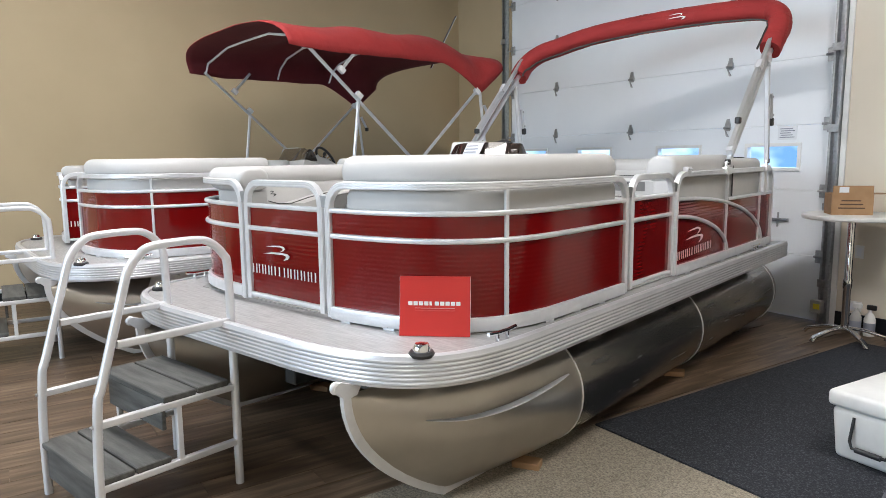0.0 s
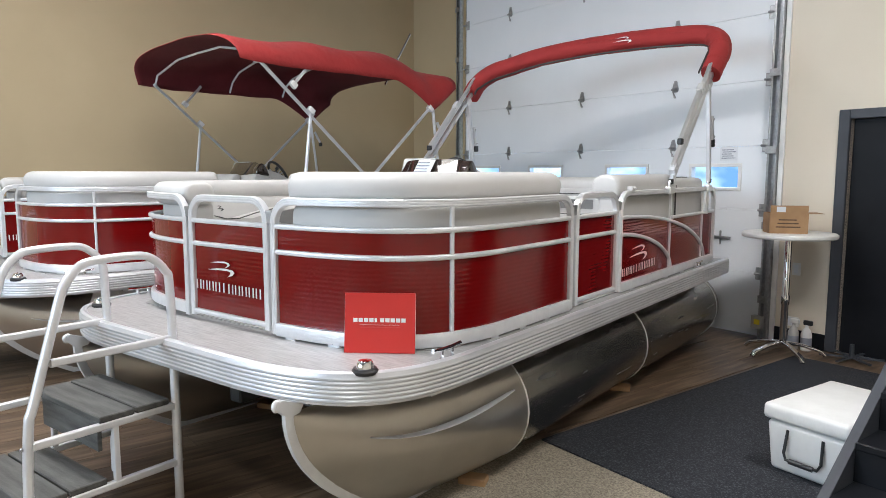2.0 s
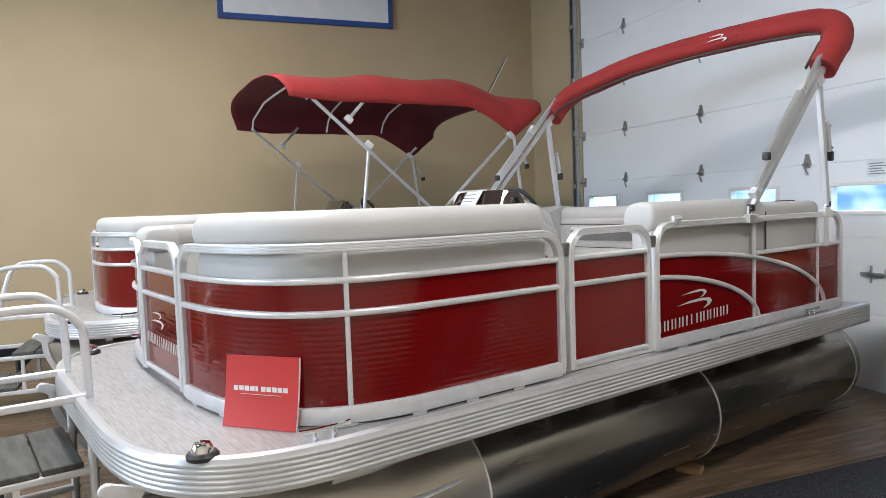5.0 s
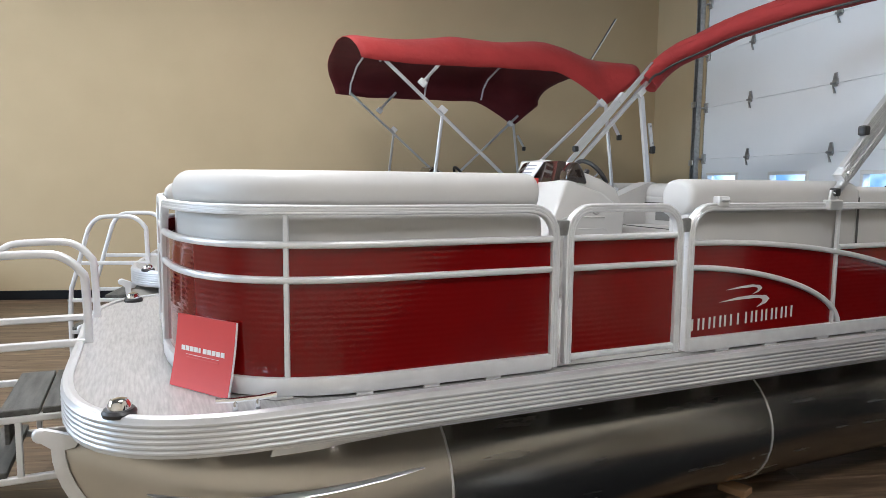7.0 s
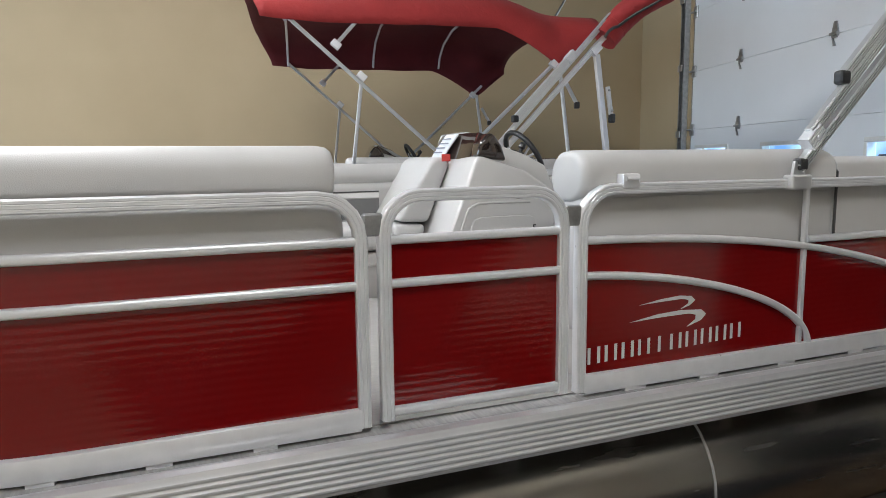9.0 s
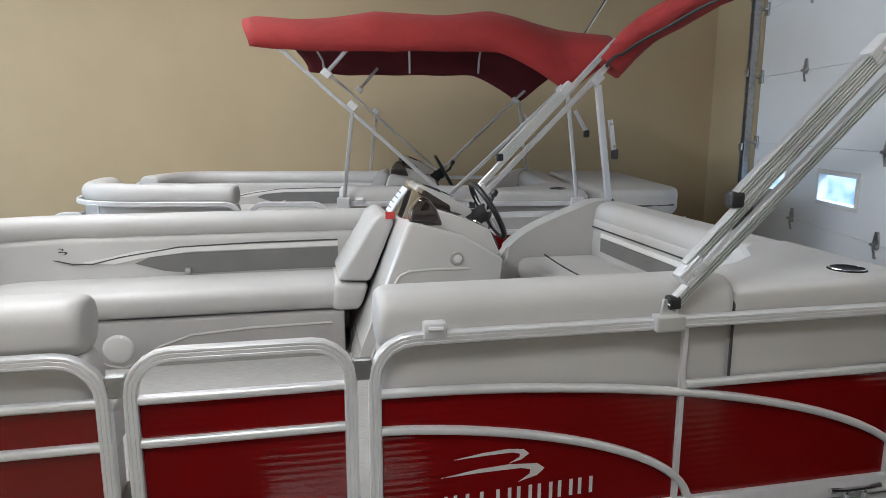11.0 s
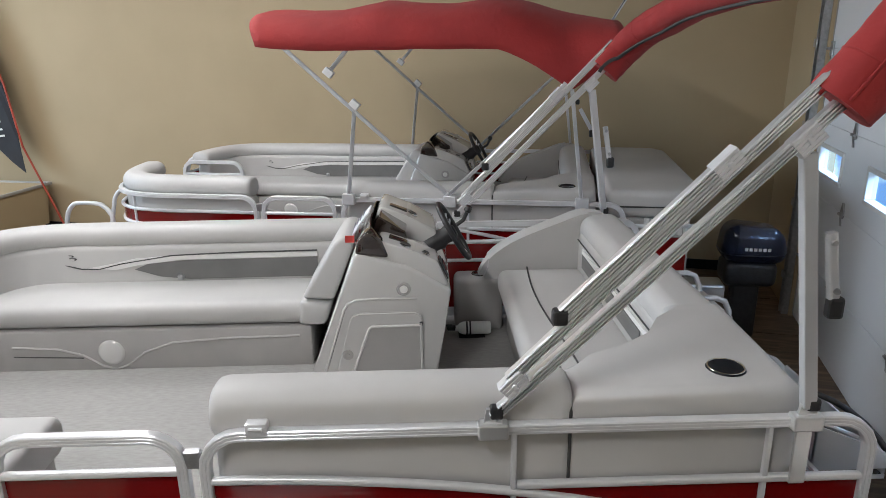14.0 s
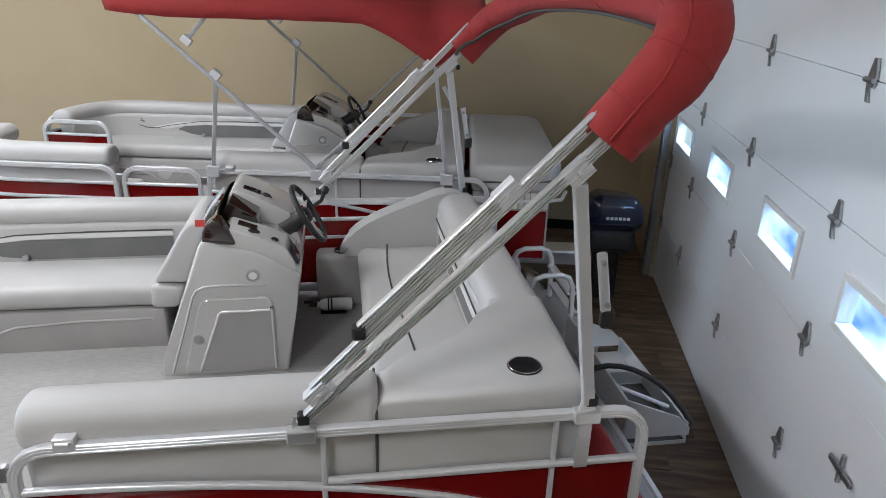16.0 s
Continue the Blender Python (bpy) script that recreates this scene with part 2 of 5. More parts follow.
t.links.new(em.outputs[0], t.nodes["Material Output"].inputs["Surface"])


# ---- builders ----
def part(name, bm, mat, parent=None, label="", smooth=None):
    """Links a bmesh as one mesh object, under a thing or a part."""
    bmesh.ops.recalc_face_normals(bm, faces=bm.faces)
    me = bpy.data.meshes.new(name)
    if smooth:
        for f in bm.faces:
            f.smooth = True
        for e in bm.edges:
            if len(e.link_faces) == 2 and e.calc_face_angle(0) > radians(smooth):
                e.smooth = False
    bm.to_mesh(me)
    bm.free()
    for m in mat if isinstance(mat, (list, tuple)) else [mat]:
        me.materials.append(m)
    ob = new(name, me)
    if parent:
        ob.parent = parent
    if label:
        ob["label"] = label
    return ob


def thing(name, m, label, category, group="", kind=""):
    ob = new(name)
    ob.empty_display_size = 0.1
    ob.matrix_world = m
    return tagged(ob, label, category, group, kind)


def box(bm, x0, x1, y0, y1, z0, z1, bevel=0.0, seg=2, m=None):
    made = bmesh.ops.create_cube(bm, size=1.0)["verts"]
    for v in made:
        v.co = Vector((x0 + (v.co.x + 0.5) * (x1 - x0), y0 + (v.co.y + 0.5) * (y1 - y0), z0 + (v.co.z + 0.5) * (z1 - z0)))
    if bevel:
        made_edges = list({e for v in made for e in v.link_edges})
        got = bmesh.ops.bevel(bm, geom=made_edges, offset=bevel, segments=seg, profile=0.5, affect="EDGES")
        made = list({v for f in got["faces"] for v in f.verts} | {v for v in made if v.is_valid})
    if m:
        bmesh.ops.transform(bm, matrix=m, verts=made)
    return bm


def nb():
    return bmesh.new()


def sweep(bm, pts, prof, normals=None, closed=False, scales=None, cap=True):
    """A profile of (out, up) pairs carried along pts. normals: the outward side at each point."""
    pts = [Vector(p) for p in pts]
    n, rings = len(pts), []
    for i, p in enumerate(pts):
        a = pts[(i - 1) % n] if closed or i else pts[0]
        c = pts[(i + 1) % n] if closed or i < n - 1 else pts[-1]
        tan = (c - a).normalized()
        if normals:
            nor = Vector(normals[i] if isinstance(normals, list) else normals)
        else:
            nor = Vector((0, 0, 1)).cross(tan) if abs(tan.z) < 0.95 else Vector((1, 0, 0))
        nor = (nor - tan * nor.dot(tan)).normalized()
        up = nor.cross(tan).normalized()
        s = scales[i] if scales else 1.0
        rings.append([bm.verts.new(p + nor * (x * s) + up * (y * s)) for x, y in prof])
    k = len(prof)
    for i in range(n if closed else n - 1):
        r, q = rings[i], rings[(i + 1) % n]
        for j in range(k):
            bm.faces.new((r[j], r[(j + 1) % k], q[(j + 1) % k], q[j]))
    if cap and not closed:
        bm.faces.new(rings[0][::-1])
        bm.faces.new(rings[-1])
    return bm


def ring(r, k=12, rz=None):
    return [(r * math.cos(2 * math.pi * i / k), (rz or r) * math.sin(2 * math.pi * i / k)) for i in range(k)]


def rrect(w, h, r, k=4):
    """A rounded rectangle, w across and h high, about its middle."""
    out = []
    for cx, cy, a0 in ((w / 2 - r, h / 2 - r, 0), (r - w / 2, h / 2 - r, 90), (r - w / 2, r - h / 2, 180), (w / 2 - r, r - h / 2, 270)):
        for i in range(k + 1):
            a = radians(a0 + 90 * i / k)
            out.append((cx + r * math.cos(a), cy + r * math.sin(a)))
    return out


def ribbed(w, h):
    """A flat extrusion, w deep and h high, with two grooves in its outer face."""
    g, x = 0.0017, w / 2
    outer = [(x - 0.004, -h / 2), (x, -h / 2 + 0.004)]
    for z in (-h / 6, h / 6):
        outer += [(x, z - g), (x - g, z), (x, z + g)]
    outer += [(x, h / 2 - 0.004), (x - 0.004, h / 2)]
    return outer + [(-x, h / 2), (-x, -h / 2)]


def tube(bm, a, c, r, k=10, rz=None):
    return sweep(bm, [a, c], ring(r, k, rz))


def bar(bm, a, c, w, h, normal, grooved=True):
    return sweep(bm, [a, c], ribbed(w, h) if grooved else rrect(w, h, min(w, h) * 0.2, 2), normal)


def revolve(bm, prof, m=None, k=24):
    """A turned shape from (radius, height) pairs."""
    m = m or Matrix.Identity(4)
    rings = []
    for r, z in prof:
        if r < 1e-5:
            rings.append([bm.verts.new(m @ Vector((0, 0, z)))])
        else:
            rings.append([bm.verts.new(m @ Vector((r * math.cos(2 * math.pi * i / k), r * math.sin(2 * math.pi * i / k), z))) for i in range(k)])
    for p, q in zip(rings, rings[1:]):
        for i in range(k):
            j = (i + 1) % k
            if len(p) == 1:
                bm.faces.new((p[0], q[j], q[i]))
            elif len(q) == 1:
                bm.faces.new((p[i], p[j], q[0]))
            else:
                bm.faces.new((p[i], p[j], q[j], q[i]))
    return bm


def slab(bm, outline, place, depth):
    """A flat shape: outline of pairs, place(a, b, d) gives the point d deep."""
    f = [bm.verts.new(place(a, c, 0)) for a, c in outline]
    g = [bm.verts.new(place(a, c, depth)) for a, c in outline]
    n = len(f)
    bm.faces.new(f)
    bm.faces.new(g[::-1])
    for i in range(n):
        bm.faces.new((f[i], g[i], g[(i + 1) % n], f[(i + 1) % n]))
    return bm


def bezier(p0, p1, p2, p3, n):
    out = []
    for i in range(n + 1):
        s = i / n
        w = ((1 - s) ** 3, 3 * s * (1 - s) ** 2, 3 * s * s * (1 - s), s**3)
        out.append(tuple(sum(wi * p[k] for wi, p in zip(w, (p0, p1, p2, p3))) for k in range(len(p0))))
    return out


def along(plan, step=0.06):
    """A plan line cut into even steps: places, outward sides and lengths."""
    pts = [Vector((*p, 0)) for p in plan]
    d = [0.0]
    for a, c in zip(pts, pts[1:]):
        d.append(d[-1] + (c - a).length)
    return pts, d


def at_length(plan, s):
    pts, d = along(plan)
    s = min(max(s, 0), d[-1])
    for i in range(len(d) - 1):
        if s <= d[i + 1] + 1e-9:
            k = (s - d[i]) / max(d[i + 1] - d[i], 1e-9)
            return pts[i].lerp(pts[i + 1], k)
    return pts[-1]


def side_of(plan, s, sign):
    a, c = at_length(plan, s - 0.02), at_length(plan, s + 0.02)
    tan = (c - a).normalized()
    return Vector((tan.y, -tan.x, 0)) * sign


def span(plan, s0, s1, step=0.07):
    n = max(1, int((s1 - s0) / step))
    return [s0 + (s1 - s0) * i / n for i in range(n + 1)]


# ---- the building ----
def room_box(name, u0, u1, v0, v1, z0, z1, mat, kind="structure", label=""):
    ob = part(name, box(nb(), u0, u1, v0, v1, z0, z1), mat)
    ob.matrix_world = BUILDING
    return tagged(ob, label, "", "", kind)


UW, UE, VS = -3.5, 8.2, -14.0
floor = room_box("floor", UW - 0.2, UE + 0.2, VS - 0.2, 0.2, -0.2, -0.006, WOOD, label="brown oak plank floor of the showroom")
room_box("carpet_floor", 2.86, UE, VS, -3.46, -0.006, 0.004, CARPET, label="beige loop pile carpet on the floor")
ceiling = room_box("ceiling", UW - 0.2, UE + 0.2, VS - 0.2, 0.2, CEIL, CEIL + 0.15, CEILING)
room_box("wall_west", UW - 0.2, UW, VS - 0.2, 0.2, -0.006, CEIL, TAN, label="tan painted showroom wall")
room_box("wall_east", UE, UE + 0.2, VS - 0.2, 0.2, -0.006, CEIL, BEIGE)
room_box("baseboard", UW, UW + 0.012, VS, 0.0, -0.004, 0.11, DARKPAINT, label="black rubber baseboard along the tan wall")
bm = nb()
box(bm, UW, UE, VS - 0.2, VS, -0.006, 1.9)
box(bm, UW, UE, VS - 0.2, VS, 4.1, CEIL)
box(bm, UW, -1.1, VS - 0.2, VS, 1.9, 4.1)
box(bm, 5.1, UE, VS - 0.2, VS, 1.9, 4.1)
south = part("wall_south", bm, BEIGE)
south.matrix_world = BUILDING
tagged(south, "", "", "", "structure")

DL, DR, DTOP = -2.22, 2.33, 4.27
DOOR_U0, DOOR_U1, DOOR_TOP = 3.03, 3.95, 2.03
bm = nb()
box(bm, UW, DL, 0, 0.2, -0.006, CEIL)
box(bm, DL, DR, 0, 0.2, DTOP, CEIL)
box(bm, DOOR_U0, DOOR_U1, 0, 0.2, DOOR_TOP, CEIL)
box(bm, DOOR_U1, UE, 0, 0.2, -0.006, CEIL)
box(bm, DR, DOOR_U0, 0, 0.2, -0.006, CEIL)
north = part("wall_north", bm, [TAN, BEIGE])
for f in north.data.polygons:
    f.material_index = 1 if f.center.x > 0 else 0
north.matrix_world = BUILDING
tagged(north, "tan and beige painted wall round the overhead door", "", "", "structure")

# overhead door: sections of 0.61 m, one row with panes
door = tagged(room_box("door_1", DL - 0.02, DL, 0.03, 0.07, 0, DTOP, STEEL), "white insulated overhead door with steel hinges and small windows", "overhead door")
SEC = 0.61
WINS = [(-2.07, -1.48), (-0.86, -0.32), (0.41, 0.945), (1.515, 2.02)]
WZ0, WZ1 = 1.432, 1.632
for i in range(7):
    bm, z0, z1 = nb(), i * SEC + 0.0012, (i + 1) * SEC - 0.0012
    if i == 2:
        box(bm, DL, DR, 0.04, 0.09, z0, WZ0 - 0.006)
        box(bm, DL, DR, 0.04, 0.09, WZ1 + 0.006, z1)
        e = [DL] + [x for w in WINS for x in (w[0] - 0.006, w[1] + 0.006)] + [DR]
        for a, c in zip(e[::2], e[1::2]):
            box(bm, a, c, 0.04, 0.09, WZ0 - 0.006, WZ1 + 0.006)
    else:
        box(bm, DL, DR, 0.04, 0.09, z0, z1, 0.0015, 1)
    part("panel", bm, DOORWHITE, door)
for a, c in WINS:
    bm = nb()
    w = 0.035
    for u0, u1, z0, z1 in ((a - w, c + w, WZ0 - w, WZ0), (a - w, c + w, WZ1, WZ1 + w), (a - w, a, WZ0, WZ1), (c, c + w, WZ0, WZ1)):
        box(bm, u0, u1, 0.024, 0.1, z0, z1, 0.004, 1)
    frame_ob = part("window_frame", bm, WHITE, door)
    pane = part("pane", box(nb(), a, c, 0.066, 0.072, WZ0, WZ1), GLASS, frame_ob)
    pane.visible_shadow = False
HINGE_U = [-1.28, 0.0, 1.28]
bm = nb()
slab(bm, [(-0.022, -0.03), (0.022, -0.03), (0.036, -0.008), (0.012, 0.0), (0.036, 0.008), (0.014, 0.09), (-0.014, 0.09), (-0.036, 0.008), (-0.012, 0), (-0.036, -0.008), (-0.012, -0.09), (0.012, -0.09)], lambda a, c, d: Vector((a, 0.036 - d, c)), 0.012)
sweep(bm, [(-0.04, 0.018, 0), (0.04, 0.018, 0)], ring(0.012, 8))
hinge = part("hinge", bm, STEEL, door)
hinge.location = (HINGE_U[0], 0, SEC)
for u in HINGE_U:
    for i in range(1, 7):
        if (u, i) != (HINGE_U[0], 1):
            h = new("hinge", hinge.data)
            h.parent, h.location = door, (u, 0, SEC * i)
for u, s in ((DL + 0.03, 1), (DR - 0.03, -1)):
    for i in range(1, 7):
        bm = nb()
        box(bm, u - 0.05, u + 0.05, 0.022, 0.036, SEC * i - 0.06, SEC * i + 0.06, 0.004, 1)
        sweep(bm, [(u - s * 0.12, 0.005, SEC * i), (u + s * 0.05, 0.005, SEC * i)], ring(0.012, 8))
        part("roller_hinge", bm, STEEL, door)
bm = nb()
box(bm, 1.86, 1.875, 0.018, 0.036, 0.86, 1.0, 0.003, 1)
box(bm, 1.78, 1.98, 0.012, 0.026, 0.915, 0.945, 0.004, 1)
part("slide_bolt", bm, STEEL, door)
notice = part("notice", box(nb(), 1.82, 2.005, 0.033, 0.037, 1.695, 1.825), PAPER, door, "white printed notice")
for i in range(5):
    part("text_bar", box(nb(), 1.84 + 0.008 * (i % 2), 1.985 - 0.02 * (i % 3), 0.030, 0.032, 1.715 + 0.02 * i, 1.723 + 0.02 * i), INK, notice)
for name, u0, u1 in (("door_track_1", DL - 0.10, DL - 0.02), ("door_track_2", DR + 0.02, DR + 0.10)):
    bm = nb()
    box(bm, u0, u0 + 0.02, -0.07, 0.0, 0, 4.4)
    box(bm, u0 + 0.02, u1, -0.012, 0.0, 0, 4.4)
    box(bm, u1 - 0.012, u1, -0.06, -0.012, 0, 4.4)
    for i in range(6):
        box(bm, u0 - 0.01, u1 + 0.01, -0.085, -0.072, 0.35 + 0.7 * i, 0.42 + 0.7 * i, 0.003, 1)
    tr = part(name, bm, STEEL)
    tr.matrix_world = BUILDING
    tagged(tr, "galvanised steel track of the overhead door", "door track", "", "structure")
room_box("trim_1", DL - 0.16, DL - 0.105, -0.02, 0.0, 0, DTOP, WHITE)
room_box("trim_2", DR + 0.105, DR + 0.15, -0.02, 0.0, 0, CEIL - 0.2, WHITE, label="white jamb trim beside the door track")
room_box("baseboard_2", DR + 0.15, 2.96, -0.012, 0.0, -0.004, 0.14, DARKPAINT)
yard = room_box("backdrop", -14, 9, 1.3, 1.35, -4.0, 5.5, DAYLIGHT, label="bright daylight yard outside the door")
lockplate = thing("door_sensor", BUILDING @ pose(2.36, -0.1, 0.17), "grey door sensor box with a yellow tag", "sensor")
part("housing", box(nb(), -0.05, 0.05, -0.03, 0.03, -0.06, 0.06, 0.006), PLASTIC_GREY, lockplate)
part("tag", box(nb(), -0.015, 0.04, -0.038, -0.0305, -0.02, 0.03, 0.002, 1), YELLOW, lockplate)

# black personnel door
bm = nb()
for u0, u1, z0, z1 in ((DOOR_U0 - 0.09, DOOR_U0, 0, DOOR_TOP + 0.08), (DOOR_U1, DOOR_U1 + 0.09, 0, DOOR_TOP + 0.08), (DOOR_U0, DOOR_U1, DOOR_TOP, DOOR_TOP + 0.08)):
    box(bm, u0, u1, -0.03, 0.12, z0, z1, 0.006, 1)
fr = part("door_frame", bm, STEELGREY)
fr.matrix_world = BUILDING
tagged(fr, "slate black steel door frame", "door frame", "", "structure")
pd = room_box("door_2", DOOR_U0, DOOR_U1, 0.06, 0.10, 0, DOOR_TOP, DARKPAINT, label="black painted personnel door, closed")
tagged(pd, "", "door")
for name, u, z, w, h in (("wall_outlet", 2.65, 0.70, 0.075, 0.115), ("wall_vent", 2.63, 0.21, 0.14, 0.09)):
    o = thing(name, BUILDING @ pose(u, 0, z), "white plastic plate on the beige wall", "outlet")
    part("plate", box(nb(), -w / 2, w / 2, -0.008, 0.0, -h / 2, h / 2, 0.003), WHITE, o)
    part("socket", box(nb(), -w / 4, w / 4, -0.011, -0.0085, -h / 3, h / 3, 0.001, 1), PAPER, o)

# wall screen high on the tan wall
tv = thing("wall_sign", BUILDING @ pose(UW, -3.32, 4.45), "bright white sign panel in a navy frame on the wall", "sign")
part("frame", box(nb(), 0.0, 0.05, -1.15, 1.15, -0.41, 0.44, 0.01), NAVY, tv)
part("face", box(nb(), 0.051, 0.056, -1.08, 1.08, -0.34, 0.37), PAPER, tv)

# ceiling lamps
for u, v, watts in LAMPS:
    lamp = thing("ceiling_light", BUILDING @ pose(u, v, CEIL), "long white ceiling light, lit", "lamp", "ceiling lights")
    bm = nb()
    box(bm, -0.62, 0.62, -0.27, 0.27, -0.06, 0.0, 0.01)
    part("housing", bm, WHITE, lamp)
    part("diffuser", box(nb(), -0.6, 0.6, -0.25, 0.25, -0.075, -0.0605), LAMPGLOW, lamp)

mat_ob = tagged(room_box("floor_mat", 2.88, 7.2, -3.5, -0.45, 0.004, 0.014, MAT, kind="", label="large charcoal ribbed entrance mat on the floor"), "", "mat")


# ---- the boats ----
FP = bezier((0.357, -0.005), (0.88, 0.02), (1.14, 0.13), (1.17, 0.62), 14)
PORT_BOW = FP + [(1.17, 1.0), (1.17, 1.365)]
PORT_AFT = [(1.17, 2.045), (1.17, 3.0), (1.17, 4.05)]
STAR = [(-x, y) for x, y in FP] + [(-1.17, 1.5), (-1.17, 3.0), (-1.17, 4.05)]
GATE_BOW = [(-0.303, -0.005), (0.303, -0.005)]
GATE_SIDE = [(1.17, 1.43), (1.17, 1.98)]
ZB, ZL, ZM, ZT = 0.855, 1.210, 1.328, 1.445
TOP_PROF, MID_PROF = ribbed(0.030, 0.034), rrect(0.026, 0.025, 0.009, 3)
BASE_PROF = [(a, c - 0.008) for a, c in rrect(0.033, 0.062, 0.007, 2)]


def fence_frame(bm, plan, sign, z0, z1, r=0.11, ends=(True, True)):
    """An inverted U of tube: post, rounded shoulder, top rail, shoulder, post."""
    length = along(plan)[1][-1]
    path = []
    if ends[0]:
        path += [(0.0, z0), (0.0, z1 - r)] + [(r - r * math.cos(radians(a)), z1 - r + r * math.sin(radians(a))) for a in (18, 36, 54, 72)]
    path += [(s, z1) for s in span(plan, r if ends[0] else 0, length - (r if ends[1] else 0))]
    if ends[1]:
        path += [(length - r + r * math.sin(radians(a)), z1 - r + r * math.cos(radians(a))) for a in (18, 36, 54, 72)] + [(length, z1 - r), (length, z0)]
    pts = [at_length(plan, s) + Vector((0, 0, z)) for s, z in path]
    return sweep(bm, pts, TOP_PROF, [side_of(plan, s, sign) for s, z in path])


def rail(bm, plan, sign, z, s0=0.012, s1=None, prof=MID_PROF):
    s1 = s1 or along(plan)[1][-1] - 0.012
    ss = span(plan, s0, s1)
    return sweep(bm, [at_length(plan, s) + Vector((0, 0, z)) for s in ss], prof, [side_of(plan, s, sign) for s in ss])


def sheet(bm, plan, sign, lower, upper, s0=0.014, s1=None, off=-0.004, thick=0.004):
    """A panel between two heights, which may follow the length."""
    s1 = s1 or along(plan)[1][-1] - 0.014
    ss = span(plan, s0, s1, 0.05)
    rows = []
    for s in ss:
        p, n = at_length(plan, s), side_of(plan, s, sign)
        lo, hi = (f(s) if callable(f) else f for f in (lower, upper))
        rows.append([bm.verts.new(p + n * o + Vector((0, 0, z))) for o, z in ((off, lo), (off, hi), (off - thick, hi), (off - thick, lo))])
    for a, c in zip(rows, rows[1:]):
        for i in range(4):
            bm.faces.new((a[i], a[(i + 1) % 4], c[(i + 1) % 4], c[i]))
    bm.faces.new(rows[0])
    bm.faces.new(rows[-1][::-1])
    return bm


def post(bm, plan, sign, s, z0, z1, w=0.018):
    p, n = at_length(plan, s), side_of(plan, s, sign)
    return sweep(bm, [p + Vector((0, 0, z0)), p + Vector((0, 0, z1))], rrect(w, w, 0.004, 2), n)


def bolster(bm, pts, prof, normals, dome=0.05):
    """A padded form along pts with softly closed ends."""
    pts = [Vector(p) for p in pts]
    a, z = (pts[0] - pts[1]).normalized(), (pts[-1] - pts[-2]).normalized()
    steps = (1.0, 0.92, 0.7, 0.35)
    head = [pts[0] + a * dome * k for k in steps]
    tail = [pts[-1] + z * dome * k for k in steps[::-1]]
    sc = [0.72, 0.84, 0.94, 0.985]
    return sweep(bm, head + pts + tail, prof, [normals[0]] * 4 + normals + [normals[-1]] * 4, scales=sc + [1.0] * len(pts) + sc[::-1])


def inset(plan, sign, s0, s1, d, z, step=0.07):
    ss = span(plan, s0, s1, step)
    ns = [side_of(plan, s, sign) for s in ss]
    return [at_length(plan, s) - n * d + Vector((0, 0, z)) for s, n in zip(ss, ns)], ns


def swoosh_mark(parent, place, size, mat):
    """A plain double swoosh and a row of short bars, where the maker's mark stands."""
    w = size
    one = [(0.10, 0.0), (0.34, 0.035), (0.55, 0.05), (0.68, 0.035), (0.725, -0.005), (0.66, -0.05), (0.56, -0.075), (0.645, -0.03), (0.65, 0.0), (0.58, 0.018), (0.36, 0.012)]
    two = [(0.0, -0.145), (0.30, -0.10), (0.56, -0.085), (0.80, -0.10), (0.86, -0.145), (0.80, -0.20), (0.64, -0.245), (0.735, -0.185), (0.74, -0.145), (0.66, -0.125), (0.34, -0.130)]
    mark = part("mark", slab(nb(), [(a * w, c * w) for a, c in one], place, 0.0015), mat, parent, "silver swoosh decal")
    part("mark", slab(nb(), [(a * w, c * w) for a, c in two], place, 0.0015), mat, mark)
    return mark


def text_bars(parent, place, x0, x1, h, mat, count=10):
    pitch = (x1 - x0) / count
    for i in range(count):
        a = x0 + pitch * i
        for k, w in ((0.02, 0.16), (0.58, 0.16)) if i != 4 else ((0.25, 0.16),):
            o = [(a + pitch * k, 0), (a + pitch * (k + w), 0), (a + pitch * (k + w), h), (a + pitch * k, h)]
            part("lettering_bar", slab(nb(), o, place, 0.0015), mat, parent)


def pontoon(bm, cx, mirror):
    zc, r, y0 = 0.345, 0.305, 0.95
    k = 28
    rows = []
    n = 14
    for i in range(n + 1):
        s = i / n
        row = []
        for j in range(k):
            a = 2 * math.pi * j / k
            z = zc + r * math.sin(a)
            front = -0.355 + 0.565 * ((zc + r - z) / (2 * r)) ** 2.0
            y = front + (y0 - front) * s
            wide = r * math.cos(a) * math.sin(s * math.pi / 2) ** 0.75
            row.append(bm.verts.new((cx + wide, y, z)))
        rows.append(row)
    for p, q in zip(rows, rows[1:]):
        for j in range(k):
            bm.faces.new((p[j], p[(j + 1) % k], q[(j + 1) % k], q[j]))
    return bm


